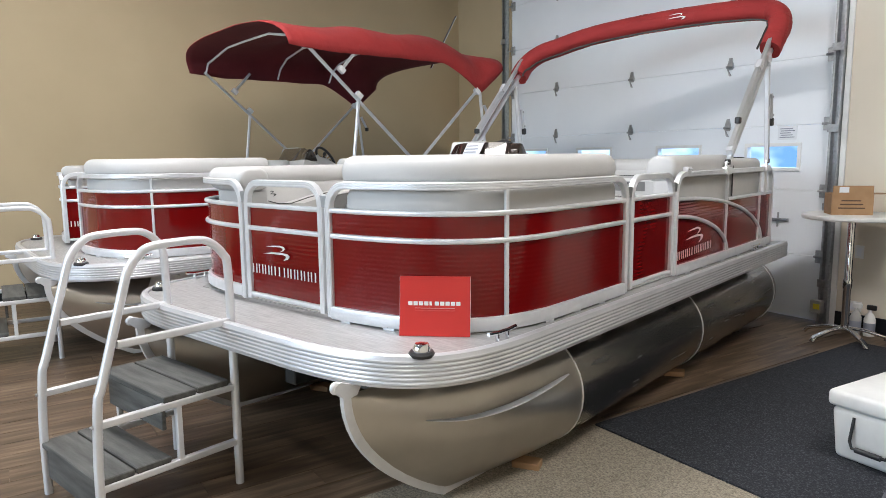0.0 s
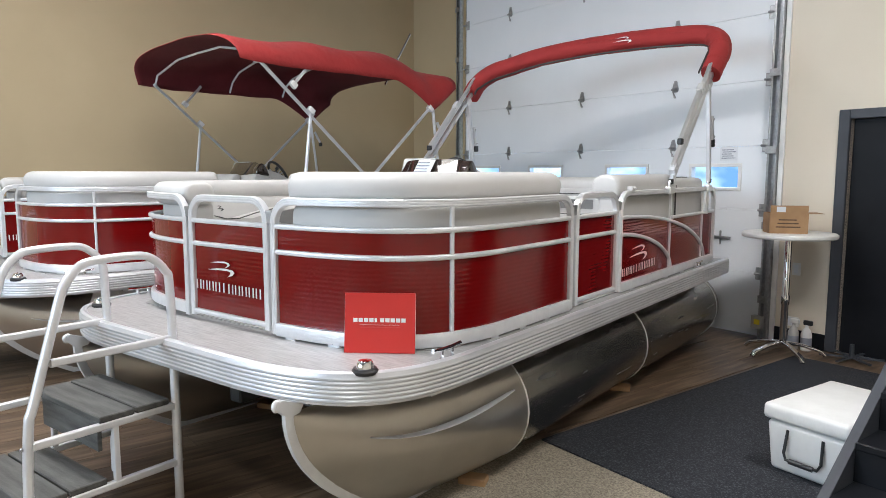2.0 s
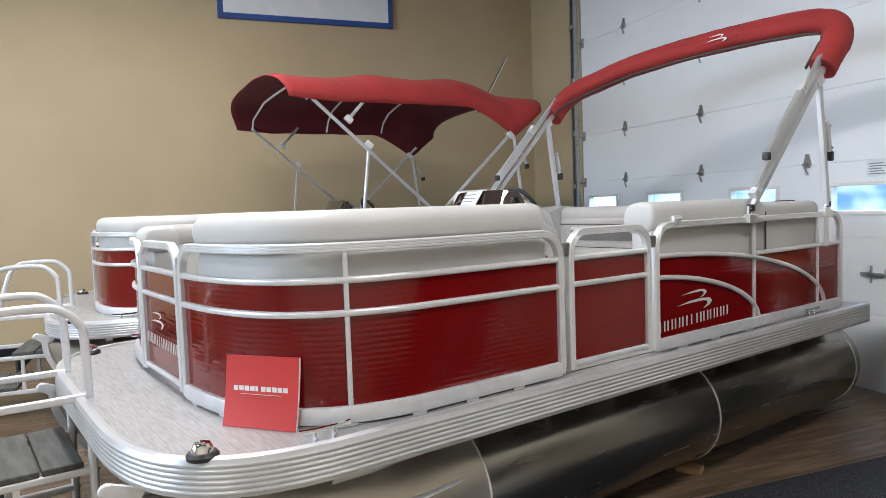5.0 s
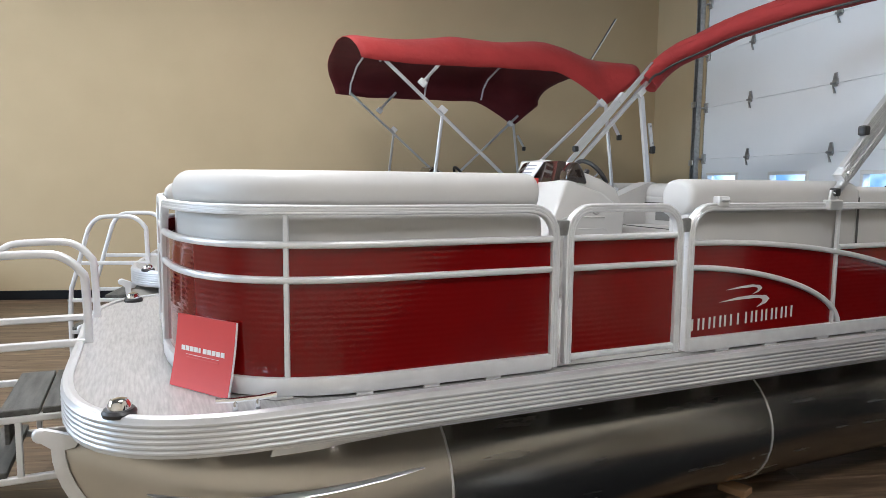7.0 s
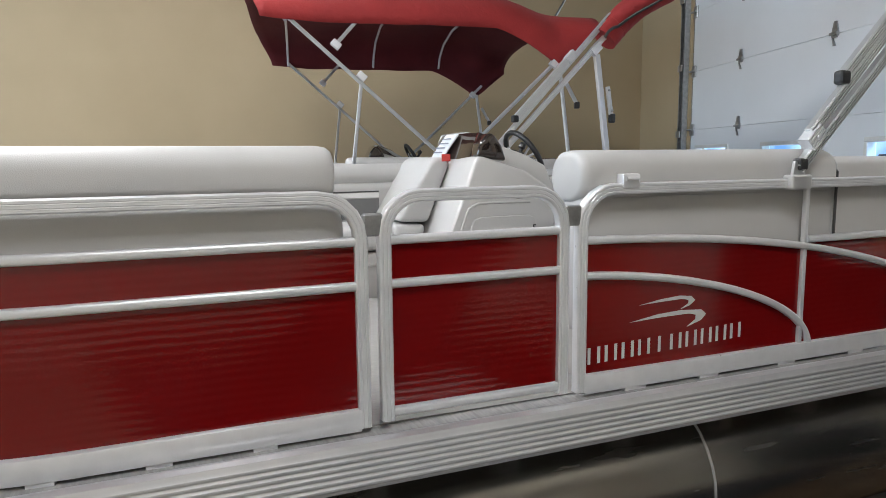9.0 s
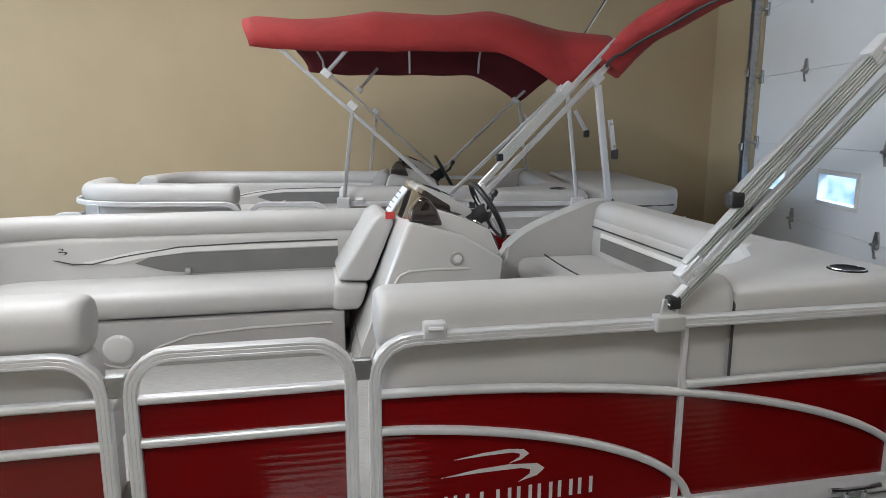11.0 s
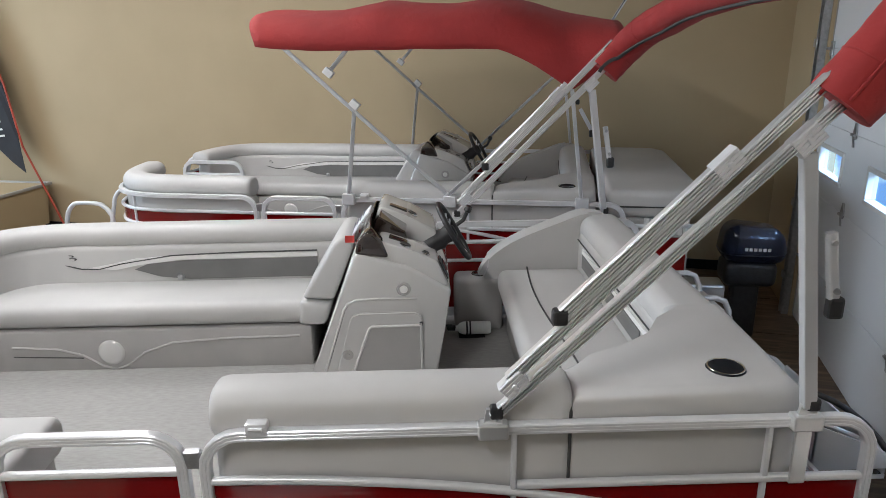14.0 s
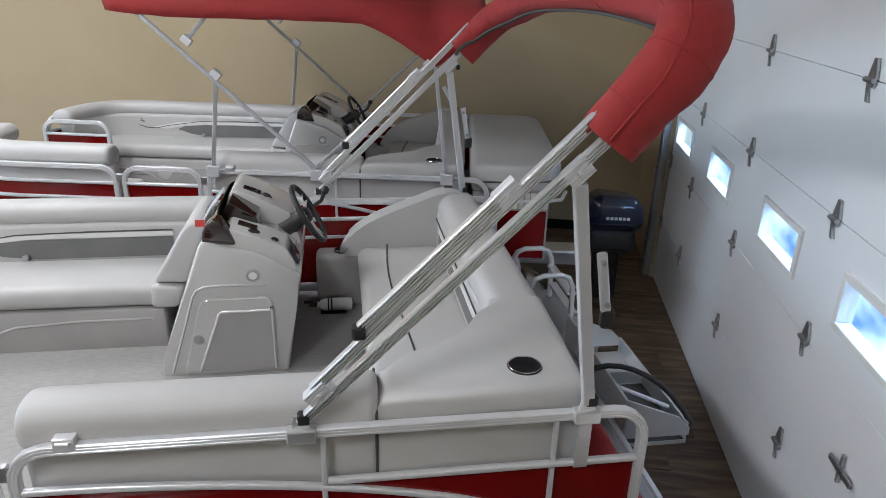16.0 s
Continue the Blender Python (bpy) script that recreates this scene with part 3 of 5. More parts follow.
def build_boat(root):
    # deck and its ribbed skirt
    curve = bezier((0.45, -0.37), (1.02, -0.37), (1.25, -0.22), (1.25, 0.30), 14)
    edge = curve + [(1.25, 4.30)]
    outline = [(-x, y) for x, y in edge[::-1]] + edge
    bm = slab(nb(), [(x * 0.985, y + 0.012 if y < 0 else y) for x, y in outline], lambda a, c, d: Vector((a, c, 0.808 - d)), 0.05)
    part("deck", bm, DECK, root, "grey wood-grain vinyl foredeck")
    prof = [(-0.03, 0.012), (-0.012, 0.016), (0.004, 0.010), (0.008, 0.0)]
    for i in range(6):
        z = -0.004 - 0.0175 * i
        prof += [(0.010, z - 0.001), (0.012, z - 0.004), (0.012, z - 0.0095), (0.010, z - 0.0125), (0.0085, z - 0.0145), (0.0085, z - 0.0158)]
    prof += [(0.006, -0.115), (-0.012, -0.118), (-0.03, -0.10)]
    norm = []
    pts = [Vector((x, y, 0.804)) for x, y in outline]
    for i in range(len(pts)):
        a, c = pts[max(i - 1, 0)], pts[min(i + 1, len(pts) - 1)]
        tan = (c - a).normalized()
        norm.append(Vector((tan.y, -tan.x, 0)))
    part("deck_skirt", sweep(nb(), pts, prof, norm), SKIRT, root, "ribbed aluminium deck skirt", 30)
    part("stern_edge", box(nb(), -1.25, 1.25, 4.30, 4.33, 0.69, 0.815, 0.006, 1), ALU, root)
    bm = nb()
    for i in range(10):
        y = 0.05 + 0.46 * i
        box(bm, -1.15, 1.15, y, y + 0.05, 0.655, 0.742)
    part("crossmembers", bm, ALU_RAW, root)
    part("front_beam", box(nb(), -0.62, 0.62, -0.02, 0.02, 0.52, 0.742, 0.006, 1), BEAM, root, "dark grey front crossbeam")
    # pontoons
    for cx, s in ((0.86, 1), (-0.86, -1)):
        cone = part("nose_cone", pontoon(nb(), cx, s), NOSE, root, "matte aluminium pontoon nose", 40)
        bm = nb()
        prof = [(0.012, 0.006), (0.012, -0.006), (-0.012, -0.006), (-0.012, 0.006)]
        keel = []
        for i in range(15):
            z = 0.65 - 0.61 * i / 14
            keel.append((cx, -0.355 + 0.565 * ((0.65 - z) / 0.61) ** 2.0 - 0.012, z))
        sweep(bm, keel + [(cx, 0.5, 0.034), (cx, 0.9, 0.034)], [(0.011, 0.02), (-0.011, 0.02), (-0.011, -0.02), (0.011, -0.02)], (1, 0, 0))
        part("keel_strip", bm, ALU, cone)
        bm = nb()
        slab(bm, [(-0.43, 0.685), (-0.425, 0.705), (-0.40, 0.715), (-0.295, 0.675), (-0.315, 0.645), (-0.37, 0.635)], lambda a, c, d: Vector((cx - 0.012 + d, a, c)), 0.024)
        part("tow_eye", bm, ALU, cone)
        part("eye_ring", sweep(nb(), [(cx, -0.415 + 0.016 * math.cos(a), 0.695 + 0.016 * math.sin(a)) for a in [i * math.pi / 6 for i in range(12)]], ring(0.011, 8), (1, 0, 0), closed=True), ALU, cone, "", 60)
        bm = nb()
        sweep(bm, [(cx, 0.95, 0.345), (cx, 4.35, 0.345)], ring(0.305, 32), (1, 0, 0), cap=False)
        revolve(bm, [(0.305, 0.0), (0.30, 0.06), (0.25, 0.16), (0.14, 0.24), (0.0, 0.26)], pose(cx, 4.35, 0.345, -90, 0, 0), 32)
        t_ob = part("pontoon_tube", bm, PONTOON, root, "polished aluminium pontoon tube", 40)
        for y in (0.95, 2.62, 4.33):
            part("weld_bead", sweep(nb(), [(cx + 0.306 * math.cos(a), y, 0.345 + 0.306 * math.sin(a)) for a in [i * math.pi / 16 for i in range(32)]], ring(0.005, 6), None, closed=True), ALU_RAW, t_ob)
        bm = nb()
        line = [Vector(p) for p in bezier((cx + s * 0.185, -0.10, 0.515), (cx + s * 0.265, 0.14, 0.44), (cx + s * 0.30, 0.45, 0.445), (cx + s * 0.287, 0.84, 0.49), 22)]
        sweep(bm, line, [(0.012, 0.001), (0.009, 0.004), (-0.03, 0.006), (-0.03, -0.006), (0.009, -0.002)], (s, 0, 0), scales=[0.25 + 0.75 * math.sin(math.pi * i / 22) ** 0.5 for i in range(23)])
        part("spray_strake", bm, ALU, cone, "bright folded spray strake", 40)
        bm = nb()
        slab(bm, [(0.30, 0.575), (0.34, 0.69), (4.2, 0.69), (4.2, 0.575)], lambda a, c, d: Vector((cx + s * 0.17 - 0.005 + d, a, c)), 0.01)
        part("riser_bracket", bm, ALU_RAW, root)
        slab(bm := nb(), [(0.30, 0.62), (0.34, 0.69), (4.2, 0.69), (4.2, 0.62)], lambda a, c, d: Vector((cx - s * 0.17 - 0.005 + d, a, c)), 0.01)
        part("riser_bracket", bm, ALU_RAW, root)

    # port bow fence
    bm = fence_frame(nb(), PORT_BOW, 1, ZB - 0.03, ZT)
    smid = min((k * 0.01 for k in range(60, 130)), key=lambda k: abs(at_length(PORT_BOW, k).y - 0.345))
    fence = part("bow_fence", bm, ALU, root, "satin aluminium fence rails", 35)
    for z in (ZL, ZM):
        part("rail", rail(nb(), PORT_BOW, 1, z), ALU, fence, "", 35)
    part("base_rail", rail(nb(), PORT_BOW, 1, ZB, 0.012, None, BASE_PROF), ALU, fence, "", 35)
    part("post", post(nb(), PORT_BOW, 1, smid, ZB + 0.017, ZT - 0.016), ALU, fence)
    L = along(PORT_BOW)[1][-1]
    for a, c in ((0.014, smid - 0.008), (smid + 0.008, L - 0.014)):
        part("panel", sheet(nb(), PORT_BOW, 1, ZB + 0.016, ZL - 0.01, a, c), RED, fence, "glossy red metal panel", 30)
        part("panel", sheet(nb(), PORT_BOW, 1, ZL + 0.01, ZM - 0.01, a, c), RED, fence, "glossy red metal panel", 30)
    for s in (0.1, 0.35, 0.62, 0.88, 1.15, 1.4, 1.65):
        p, n = at_length(PORT_BOW, min(s, L - 0.05)), side_of(PORT_BOW, min(s, L - 0.05), 1)
        part("foot_spacer", box(nb(), -0.03, 0.03, -0.012, 0.012, 0.808, ZB - 0.038, m=Matrix.Translation(p) @ Matrix.Rotation(math.atan2(-n.x, n.y), 4, "Z")), ALU, fence)
    # starboard fence
    bm = fence_frame(nb(), STAR, -1, ZB - 0.03, ZT)
    fence = part("starboard_fence", bm, ALU, root, "satin aluminium fence rails", 35)
    for z in (ZL, ZM):
        part("rail", rail(nb(), STAR, -1, z), ALU, fence, "", 35)
    part("base_rail", rail(nb(), STAR, -1, ZB, 0.012, None, BASE_PROF), ALU, fence, "", 35)
    for s in (0.95, 2.1, 3.2, 4.2):
        part("post", post(nb(), STAR, -1, s, ZB + 0.017, ZT - 0.016), ALU, fence)
    part("panel", sheet(nb(), STAR, -1, ZB + 0.016, ZL - 0.01), RED, fence, "glossy red metal panel", 30)
    part("panel", sheet(nb(), STAR, -1, ZL + 0.01, ZM - 0.01), RED, fence, "glossy red metal panel", 30)
    # gates
    for name, plan, sign in (("bow_gate", GATE_BOW, 1), ("side_gate", GATE_SIDE, 1)):
        bm = fence_frame(nb(), plan, sign, ZB - 0.022, ZT, 0.10)
        g = part(name, bm, ALU, root, "aluminium boarding gate, closed", 35)
        for z in (ZL, ZM, ZB):
            part("rail", rail(nb(), plan, sign, z), ALU, g, "", 35)
        part("panel", sheet(nb(), plan, sign, ZB + 0.014, ZL - 0.01), RED, g, "glossy red metal panel")
        part("panel", sheet(nb(), plan, sign, ZL + 0.01, ZM - 0.01), RED, g, "glossy red metal panel")
        if name == "bow_gate":
            pl = lambda a, c, d: Vector((-0.17 + a, -0.0115 - d, 1.12 + c))
            swoosh_mark(g, pl, 0.26, SILVER)
            text_bars(g, lambda a, c, d: Vector((a, -0.0115 - d, 0.975 + c)), -0.27, 0.27, 0.048, SILVER)
    for x, y in ((-0.33, -0.005), (0.33, -0.005), (1.17, 1.398), (1.17, 2.012)):
        bm = box(nb(), -0.026, 0.026, -0.012, 0.012, -0.06, 0.0, 0.004, 1)
        o = part("gate_bracket", bm, STEEL, root, "grey gate stop bracket")
        o.location, o.rotation_euler = (x, y, ZT - 0.045), (0, 0, radians(90) if x > 1 else 0)
    # port aft fence with its two arcs
    bm = fence_frame(nb(), PORT_AFT, 1, ZB - 0.03, ZT)
    fence = part("aft_fence", bm, ALU, root, "satin aluminium fence rails with two swept arcs", 35)
    A1, B1, A2, B2 = 1.78, 0.432, 0.965, 0.325
    big = lambda s: ZB + 0.005 + B1 * math.sqrt(max(0.0, 1 - (min(s, A1) / A1) ** 1.9))
    low = lambda s: ZB + 0.005 + B2 * math.sqrt(max(0.0, 1 - (min(s, A2) / A2) ** 1.6))
    for f, a in ((big, A1), (low, A2)):
        ss = [a * math.sin(math.pi / 2 * i / 26) for i in range(27)]
        pts = [Vector((1.17, 2.045 + s, f(s))) for s in ss]
        part("arc_rail", sweep(nb(), pts, MID_PROF, (1, 0, 0)), ALU, fence, "swept aluminium arc", 35)
    part("rail", sweep(nb(), [(1.17, 2.975, 1.248), (1.17, 4.036, 1.248)], MID_PROF, (1, 0, 0)), ALU, fence)
    part("base_rail", rail(nb(), PORT_AFT, 1, ZB, 0.012, None, BASE_PROF), ALU, fence, "", 35)
    for s, z in ((0.92, ZT - 0.016), (1.69, ZT - 0.016)):
        part("post", post(nb(), PORT_AFT, 1, s, ZB + 0.017, z), ALU, fence)
    part("panel", sheet(nb(), PORT_AFT, 1, ZB + 0.016, lambda s: low(s) - 0.012, 0.014, A2 * 0.985), RED, fence, "glossy red metal panel")
    part("panel", sheet(nb(), PORT_AFT, 1, lambda s: max(ZB + 0.016, low(s) + 0.012) if s < A2 else ZB + 0.016, lambda s: max(ZB + 0.017, big(s) - 0.012), 0.014, A1 * 0.99), RED, fence, "glossy red metal panel")
    part("panel", sheet(nb(), PORT_AFT, 1, lambda s: max(ZB + 0.016, big(s) + 0.012) if s < A1 else ZB + 0.016, 1.236, 0.93, 1.99), RED, fence, "glossy red metal panel")
    swoosh_mark(fence, lambda a, c, d: Vector((1.1665 + d, 2.23 + a, 1.075 + c)), 0.36, SILVER)
    text_bars(fence, lambda a, c, d: Vector((1.1665 + d, a, 0.905 + 0.035 * (a - 2.06) + c)), 2.075, 2.71, 0.052, SILVER)
    for y in (2.25, 2.55, 2.9, 3.25, 3.6, 3.9):
        part("foot_spacer", box(nb(), 1.158, 1.182, y - 0.04, y + 0.04, 0.808, ZB - 0.038), ALU, fence)
    part("strut_plate", box(nb(), 1.178, 1.188, 3.805, 3.855, 1.235, 1.43, 0.003, 1), ALU_RAW, fence, "drilled aluminium strut plate")
    # docking lights and cleats
    for x, y in ((1.085, -0.17), (-1.02, -0.15)):
        base = part("docking_light", revolve(nb(), [(0, 0), (0.05, 0), (0.052, 0.012), (0.045, 0.022), (0.0, 0.024)], pose(x, y, 0.808)), BLACK, root, "black base of a docking light", 30)
        part("dome", revolve(nb(), [(0.036, 0.022), (0.035, 0.035), (0.026, 0.05), (0.0, 0.057)], pose(x, y, 0.808), 16), CHROME, base, "chrome ribbed light dome", 40)
    for x, y, r in ((1.20, 0.20, 0), (1.20, 3.6, 0), (-1.20, 0.20, 0)):
        bm = sweep(nb(), [(x, y - 0.095, 0.853), (x, y - 0.04, 0.848), (x, y + 0.04, 0.848), (x, y + 0.095, 0.853)], ring(0.009, 8), (1, 0, 0))
        for d in (-0.035, 0.035):
            tube(bm, (x, y + d, 0.806), (x, y + d, 0.848), 0.009, 8)
        part("cleat", bm, CHROME, root, "chrome mooring cleat", 40)

    # cockpit sole
    bm = slab(nb(), [(-1.14, 0.3), (-0.9, 0.05), (0.9, 0.05), (1.14, 0.3), (1.14, 4.0), (-1.14, 4.0)], lambda a, c, d: Vector((a, c, 0.813 - d)), 0.004)
    part("cockpit_floor", bm, FLOORVINYL, root, "grey woven vinyl cockpit floor")
    # port bow lounge: back bolster, pad and base
    pts, ns = inset(PORT_BOW, 1, 0.10, L - 0.10, 0.125, 1.50)
    lounge = part("port_lounge", bolster(nb(), pts, rrect(0.20, 0.155, 0.072, 6), ns), VINYL, root, "light grey padded lounge back", 50)
    pts, ns = inset(PORT_BOW, 1, 0.10, L - 0.06, 0.10, 1.13)
    part("back_pad", bolster(nb(), pts, rrect(0.12, 0.62, 0.04, 4), ns, 0.03), VINYL, lounge, "", 50)
    pts, ns = inset(PORT_BOW, 1, 1.0, L - 0.10, 0.37, 1.125)
    part("seat_pad", bolster(nb(), pts, rrect(0.46, 0.15, 0.06, 5), ns, 0.04), VINYL, lounge, "", 50)
    pts, ns = inset(PORT_BOW, 1, 1.0, L - 0.12, 0.36, 0.925)
    part("seat_base", bolster(nb(), pts, rrect(0.42, 0.25, 0.02, 2), ns, 0.01), PLASTIC_GREY, lounge, "", 50)
    # starboard lounge
    s1 = 2.80
    pts, ns = inset(STAR, -1, 0.10, s1, 0.115, 1.455)
    lounge = part("starboard_lounge", bolster(nb(), pts, rrect(0.19, 0.13, 0.06, 6), ns), VINYL, root, "light grey padded lounge back with a rolled top", 50)
    pts, ns = inset(STAR, -1, 0.10, s1, 0.14, 1.12)
    part("back_pad", bolster(nb(), pts, rrect(0.14, 0.60, 0.045, 4), ns, 0.03), VINYL, lounge, "", 50)
    ys = [0.30 + 1.76 * i / 24 for i in range(25)]
    ns = [Vector((1, 0, 0))] * 25
    part("seat_pad", bolster(nb(), [(-0.76, y, 1.125) for y in ys], rrect(0.44, 0.135, 0.055, 5), ns, 0.06), VINYL, lounge, "", 50)
    base = part("seat_base", bolster(nb(), [(-0.765, y, 0.925) for y in ys], rrect(0.43, 0.255, 0.015, 2), ns, 0.01), PLASTIC_GREY, lounge, "moulded grey seat base", 50)
    fx = -0.55
    curve_y = [(0.42, 0.955), (0.66, 0.94), (0.80, 0.90), (0.90, 0.835), (0.97, 0.812), (1.04, 0.835), (1.14, 0.91), (1.30, 0.965), (1.6, 0.985), (2.0, 0.99)]
    part("base_moulding", sweep(nb(), [(fx, y, z) for y, z in curve_y], ring(0.008, 6), (1, 0, 0)), PLASTIC_GREY, lounge)
    # a dark thread laid on the base draws its line of shadow
    part("base_shadow_line", sweep(nb(), [(fx + 0.001, 0.42, 0.90), (fx + 0.001, 0.80, 0.885)], ring(0.003, 6), (1, 0, 0)), SEAM, lounge)
    bm = revolve(nb(), [(0, 0.012), (0.055, 0.011), (0.07, 0.006), (0.074, 0.0), (0, 0)], pose(fx, 0.955, 0.915, 90, 0, 90), 24)
    part("speaker", bm, GEL, lounge, "round grey speaker grille", 40)
    face = lambda o: (lambda a, c, d: Vector((-0.959 + o + d, a, c)))
    part("stripe", slab(nb(), [(0.70, 1.275), (0.86, 1.262), (1.0, 1.29), (1.25, 1.318), (2.06, 1.325), (2.06, 1.352), (1.25, 1.347), (0.98, 1.33), (0.84, 1.30)], face(0), 0.004), VINYL_WHITE, lounge, "white vinyl stripe")
    part("inlay", slab(nb(), [(0.97, 1.262), (1.05, 1.295), (1.25, 1.312), (2.06, 1.319), (2.06, 1.20), (1.30, 1.195), (1.12, 1.215)], face(0), 0.004), VINYL_DARK, lounge, "dark grey vinyl inlay")
    part("piping", sweep(nb(), [(-0.957, y, z) for y, z in ((0.30, 1.28), (0.42, 1.315), (0.55, 1.30), (0.66, 1.27), (0.76, 1.268), (0.9, 1.30), (1.2, 1.345), (1.6, 1.357), (2.06, 1.36))], ring(0.004, 6), (1, 0, 0)), SEAM, lounge)
    swoosh_mark(lounge, lambda a, c, d: Vector((-0.958 + d, 0.53 + a, 1.352 + c)), 0.13, SEAM)
    bm = box(nb(), -0.96, -0.925, 1.225, 1.26, 1.195, 1.23, 0.008)
    part("strap_clip", bm, STEEL, lounge)
    for o in ([(2.03, 1.215), (2.215, 1.515), (2.25, 1.55), (2.30, 1.555), (2.335, 1.52), (2.205, 1.205)], [(2.00, 1.055), (2.015, 1.203), (2.20, 1.193), (2.15, 1.055)]):
        bm = slab(nb(), o, lambda a, c, d: Vector((-0.522 - d, a, c)), 0.49)
        bmesh.ops.bevel(bm, geom=[e for e in bm.edges], offset=0.034, segments=5, profile=0.5, affect="EDGES", clamp_overlap=True)
        part("arm_bolster", bm, VINYL, lounge, "padded lounge end rest", 50)

    # helm console: a leaning body with two moulded cowls and a smoked screen between
    side = lambda x0: (lambda a, c, d: Vector((x0 - d, a, c)))

    def moulding(outline, x0, width, soft, seg=3):
        bm = slab(nb(), outline, side(x0), width)
        bmesh.ops.bevel(bm, geom=[e for e in bm.edges], offset=soft, segments=seg, profile=0.5, affect="EDGES", clamp_overlap=True)
        return bm

    body = [(2.09, 0.797), (2.12, 0.93), (2.345, 1.53), (2.375, 1.562), (2.635, 1.483), (2.835, 1.359), (2.80, 1.15), (2.745, 0.797)]
    con = part("helm_console", moulding(body, -0.23, 0.76, 0.02), GEL, root, "glossy grey moulded helm console", 40)
    part("cowl", moulding([(2.42, 1.50), (2.47, 1.605), (2.495, 1.612), (2.65, 1.558), (2.765, 1.505), (2.825, 1.37), (2.60, 1.42)], -0.25, 0.20, 0.028, 4), GEL, con, "moulded console cowl", 40)
    part("cowl", moulding([(2.40, 1.53), (2.46, 1.69), (2.49, 1.695), (2.62, 1.64), (2.765, 1.56), (2.825, 1.37), (2.60, 1.42)], -0.62, 0.35, 0.028, 4), GEL, con, "moulded console cowl", 40)
    part("cowl_valley", moulding([(2.52, 1.42), (2.56, 1.53), (2.70, 1.50), (2.80, 1.40), (2.78, 1.34)], -0.46, 0.18, 0.012), GEL, con)
    # the recess is a solid block in a very dark colour
    part("cowl_recess", moulding([(2.40, 1.50), (2.43, 1.61), (2.475, 1.685), (2.61, 1.60), (2.62, 1.50)], -0.452, 0.18, 0.006), SMOKE, con, "dark block filling the recess between the cowls")
    part("screen_corner", moulding([(2.362, 1.548), (2.375, 1.615), (2.42, 1.668), (2.455, 1.668), (2.50, 1.61), (2.53, 1.528)], -0.2325, 0.095, 0.022, 5), SMOKE, con, "smoked acrylic screen corner", 40)
    for x0, y0, z0 in ((-0.345, 2.52, 1.612), (-0.70, 2.51, 1.692)):
        part("vent_slot", moulding([(y0, z0 - 0.02), (y0 + 0.01, z0 - 0.002), (y0 + 0.10, z0 - 0.037), (y0 + 0.10, z0 - 0.06)], x0, 0.05, 0.003, 1), SMOKE, con)
    bm = nb()
    rows = []
    for i in range(23):
        a = math.pi * i / 22
        cx = math.copysign(abs(math.cos(a)) ** 0.45, math.cos(a))
        x, yb = -0.61 + 0.372 * cx, 2.47 - 0.115 * math.sin(a) ** 0.5
        h = 0.06 + 0.075 * math.sin(a) ** 0.6
        lean = 0.55 * h
        xi = x - 0.03 * cx
        rows.append([bm.verts.new((x, yb, 1.54)), bm.verts.new((xi, yb + lean, 1.545 + h)), bm.verts.new((xi, yb + lean + 0.006, 1.545 + h)), bm.verts.new((x, yb + 0.008, 1.54))])
    for p, q in zip(rows, rows[1:]):
        for i in range(4):
            bm.faces.new((p[i], p[(i + 1) % 4], q[(i + 1) % 4], q[i]))
    bm.faces.new(rows[0])
    bm.faces.new(rows[-1][::-1])
    part("windscreen", bm, SMOKE, con, "low smoked acrylic windscreen", 40)
    cd_frame = [(2.215, 0.83), (2.32, 1.215), (2.335, 1.24), (2.375, 1.252), (2.65, 1.255), (2.68, 1.24), (2.69, 1.21), (2.695, 0.83)]
    bm = slab(nb(), cd_frame, lambda a, c, d: Vector((-0.2315 + d, a, c)), 0.016)
    bmesh.ops.bevel(bm, geom=[e for e in bm.edges], offset=0.007, segments=3, affect="EDGES", clamp_overlap=True)
    cd = part("console_door", bm, GEL, con, "moulded console door", 40)
    bm = slab(nb(), [(2.30, 0.84), (2.425, 1.172), (2.675, 1.178), (2.678, 0.84)], lambda a, c, d: Vector((-0.2152 + d, a, c)), 0.002)
    part("door_inset", bm, PLASTIC_GREY, cd)
    for line in (((2.298, 0.84), (2.42, 1.168), (2.432, 1.177), (2.675, 1.18)), ((2.680, 1.195), (2.682, 0.84))):
        part("inset_edge", sweep(nb(), [(-0.2145, y, z) for y, z in line], ring(0.008, 8), (1, 0, 0)), GEL, cd, "", 50)
    part("door_catch", box(nb(), -0.218, -0.208, 2.672, 2.688, 1.18, 1.20, 0.002, 1), BLACK, cd)
    part("door_groove", sweep(nb(), [(-0.229, y, z) for y, z in ((2.155, 0.83), (2.295, 1.26), (2.315, 1.295), (2.36, 1.315), (2.46, 1.32), (2.66, 1.318))], ring(0.007, 8), (1, 0, 0)), GEL, con, "", 50)
    part("latch_knob", revolve(nb(), [(0, 0.010), (0.010, 0.010), (0.012, 0.005), (0.02, 0.007), (0.026, 0.005), (0.028, 0), (0, 0)], pose(-0.216, 2.305, 1.025, 90, 0, 90), 20), PLASTIC_GREY, cd, "", 40)
    cap = part("drain_cap", revolve(nb(), [(0, 0.006), (0.024, 0.006), (0.028, 0.010), (0.034, 0.008), (0.037, 0), (0, 0)], pose(-0.2315, 2.597, 1.37, 90, 0, 90), 24), PLASTIC_GREY, con, "", 40)
    part("cap_disc", revolve(nb(), [(0, 0.012), (0.018, 0.011), (0.021, 0.007), (0, 0.007)], pose(-0.2315, 2.597, 1.37, 90, 0, 90), 20), WHITE, cap, "", 40)
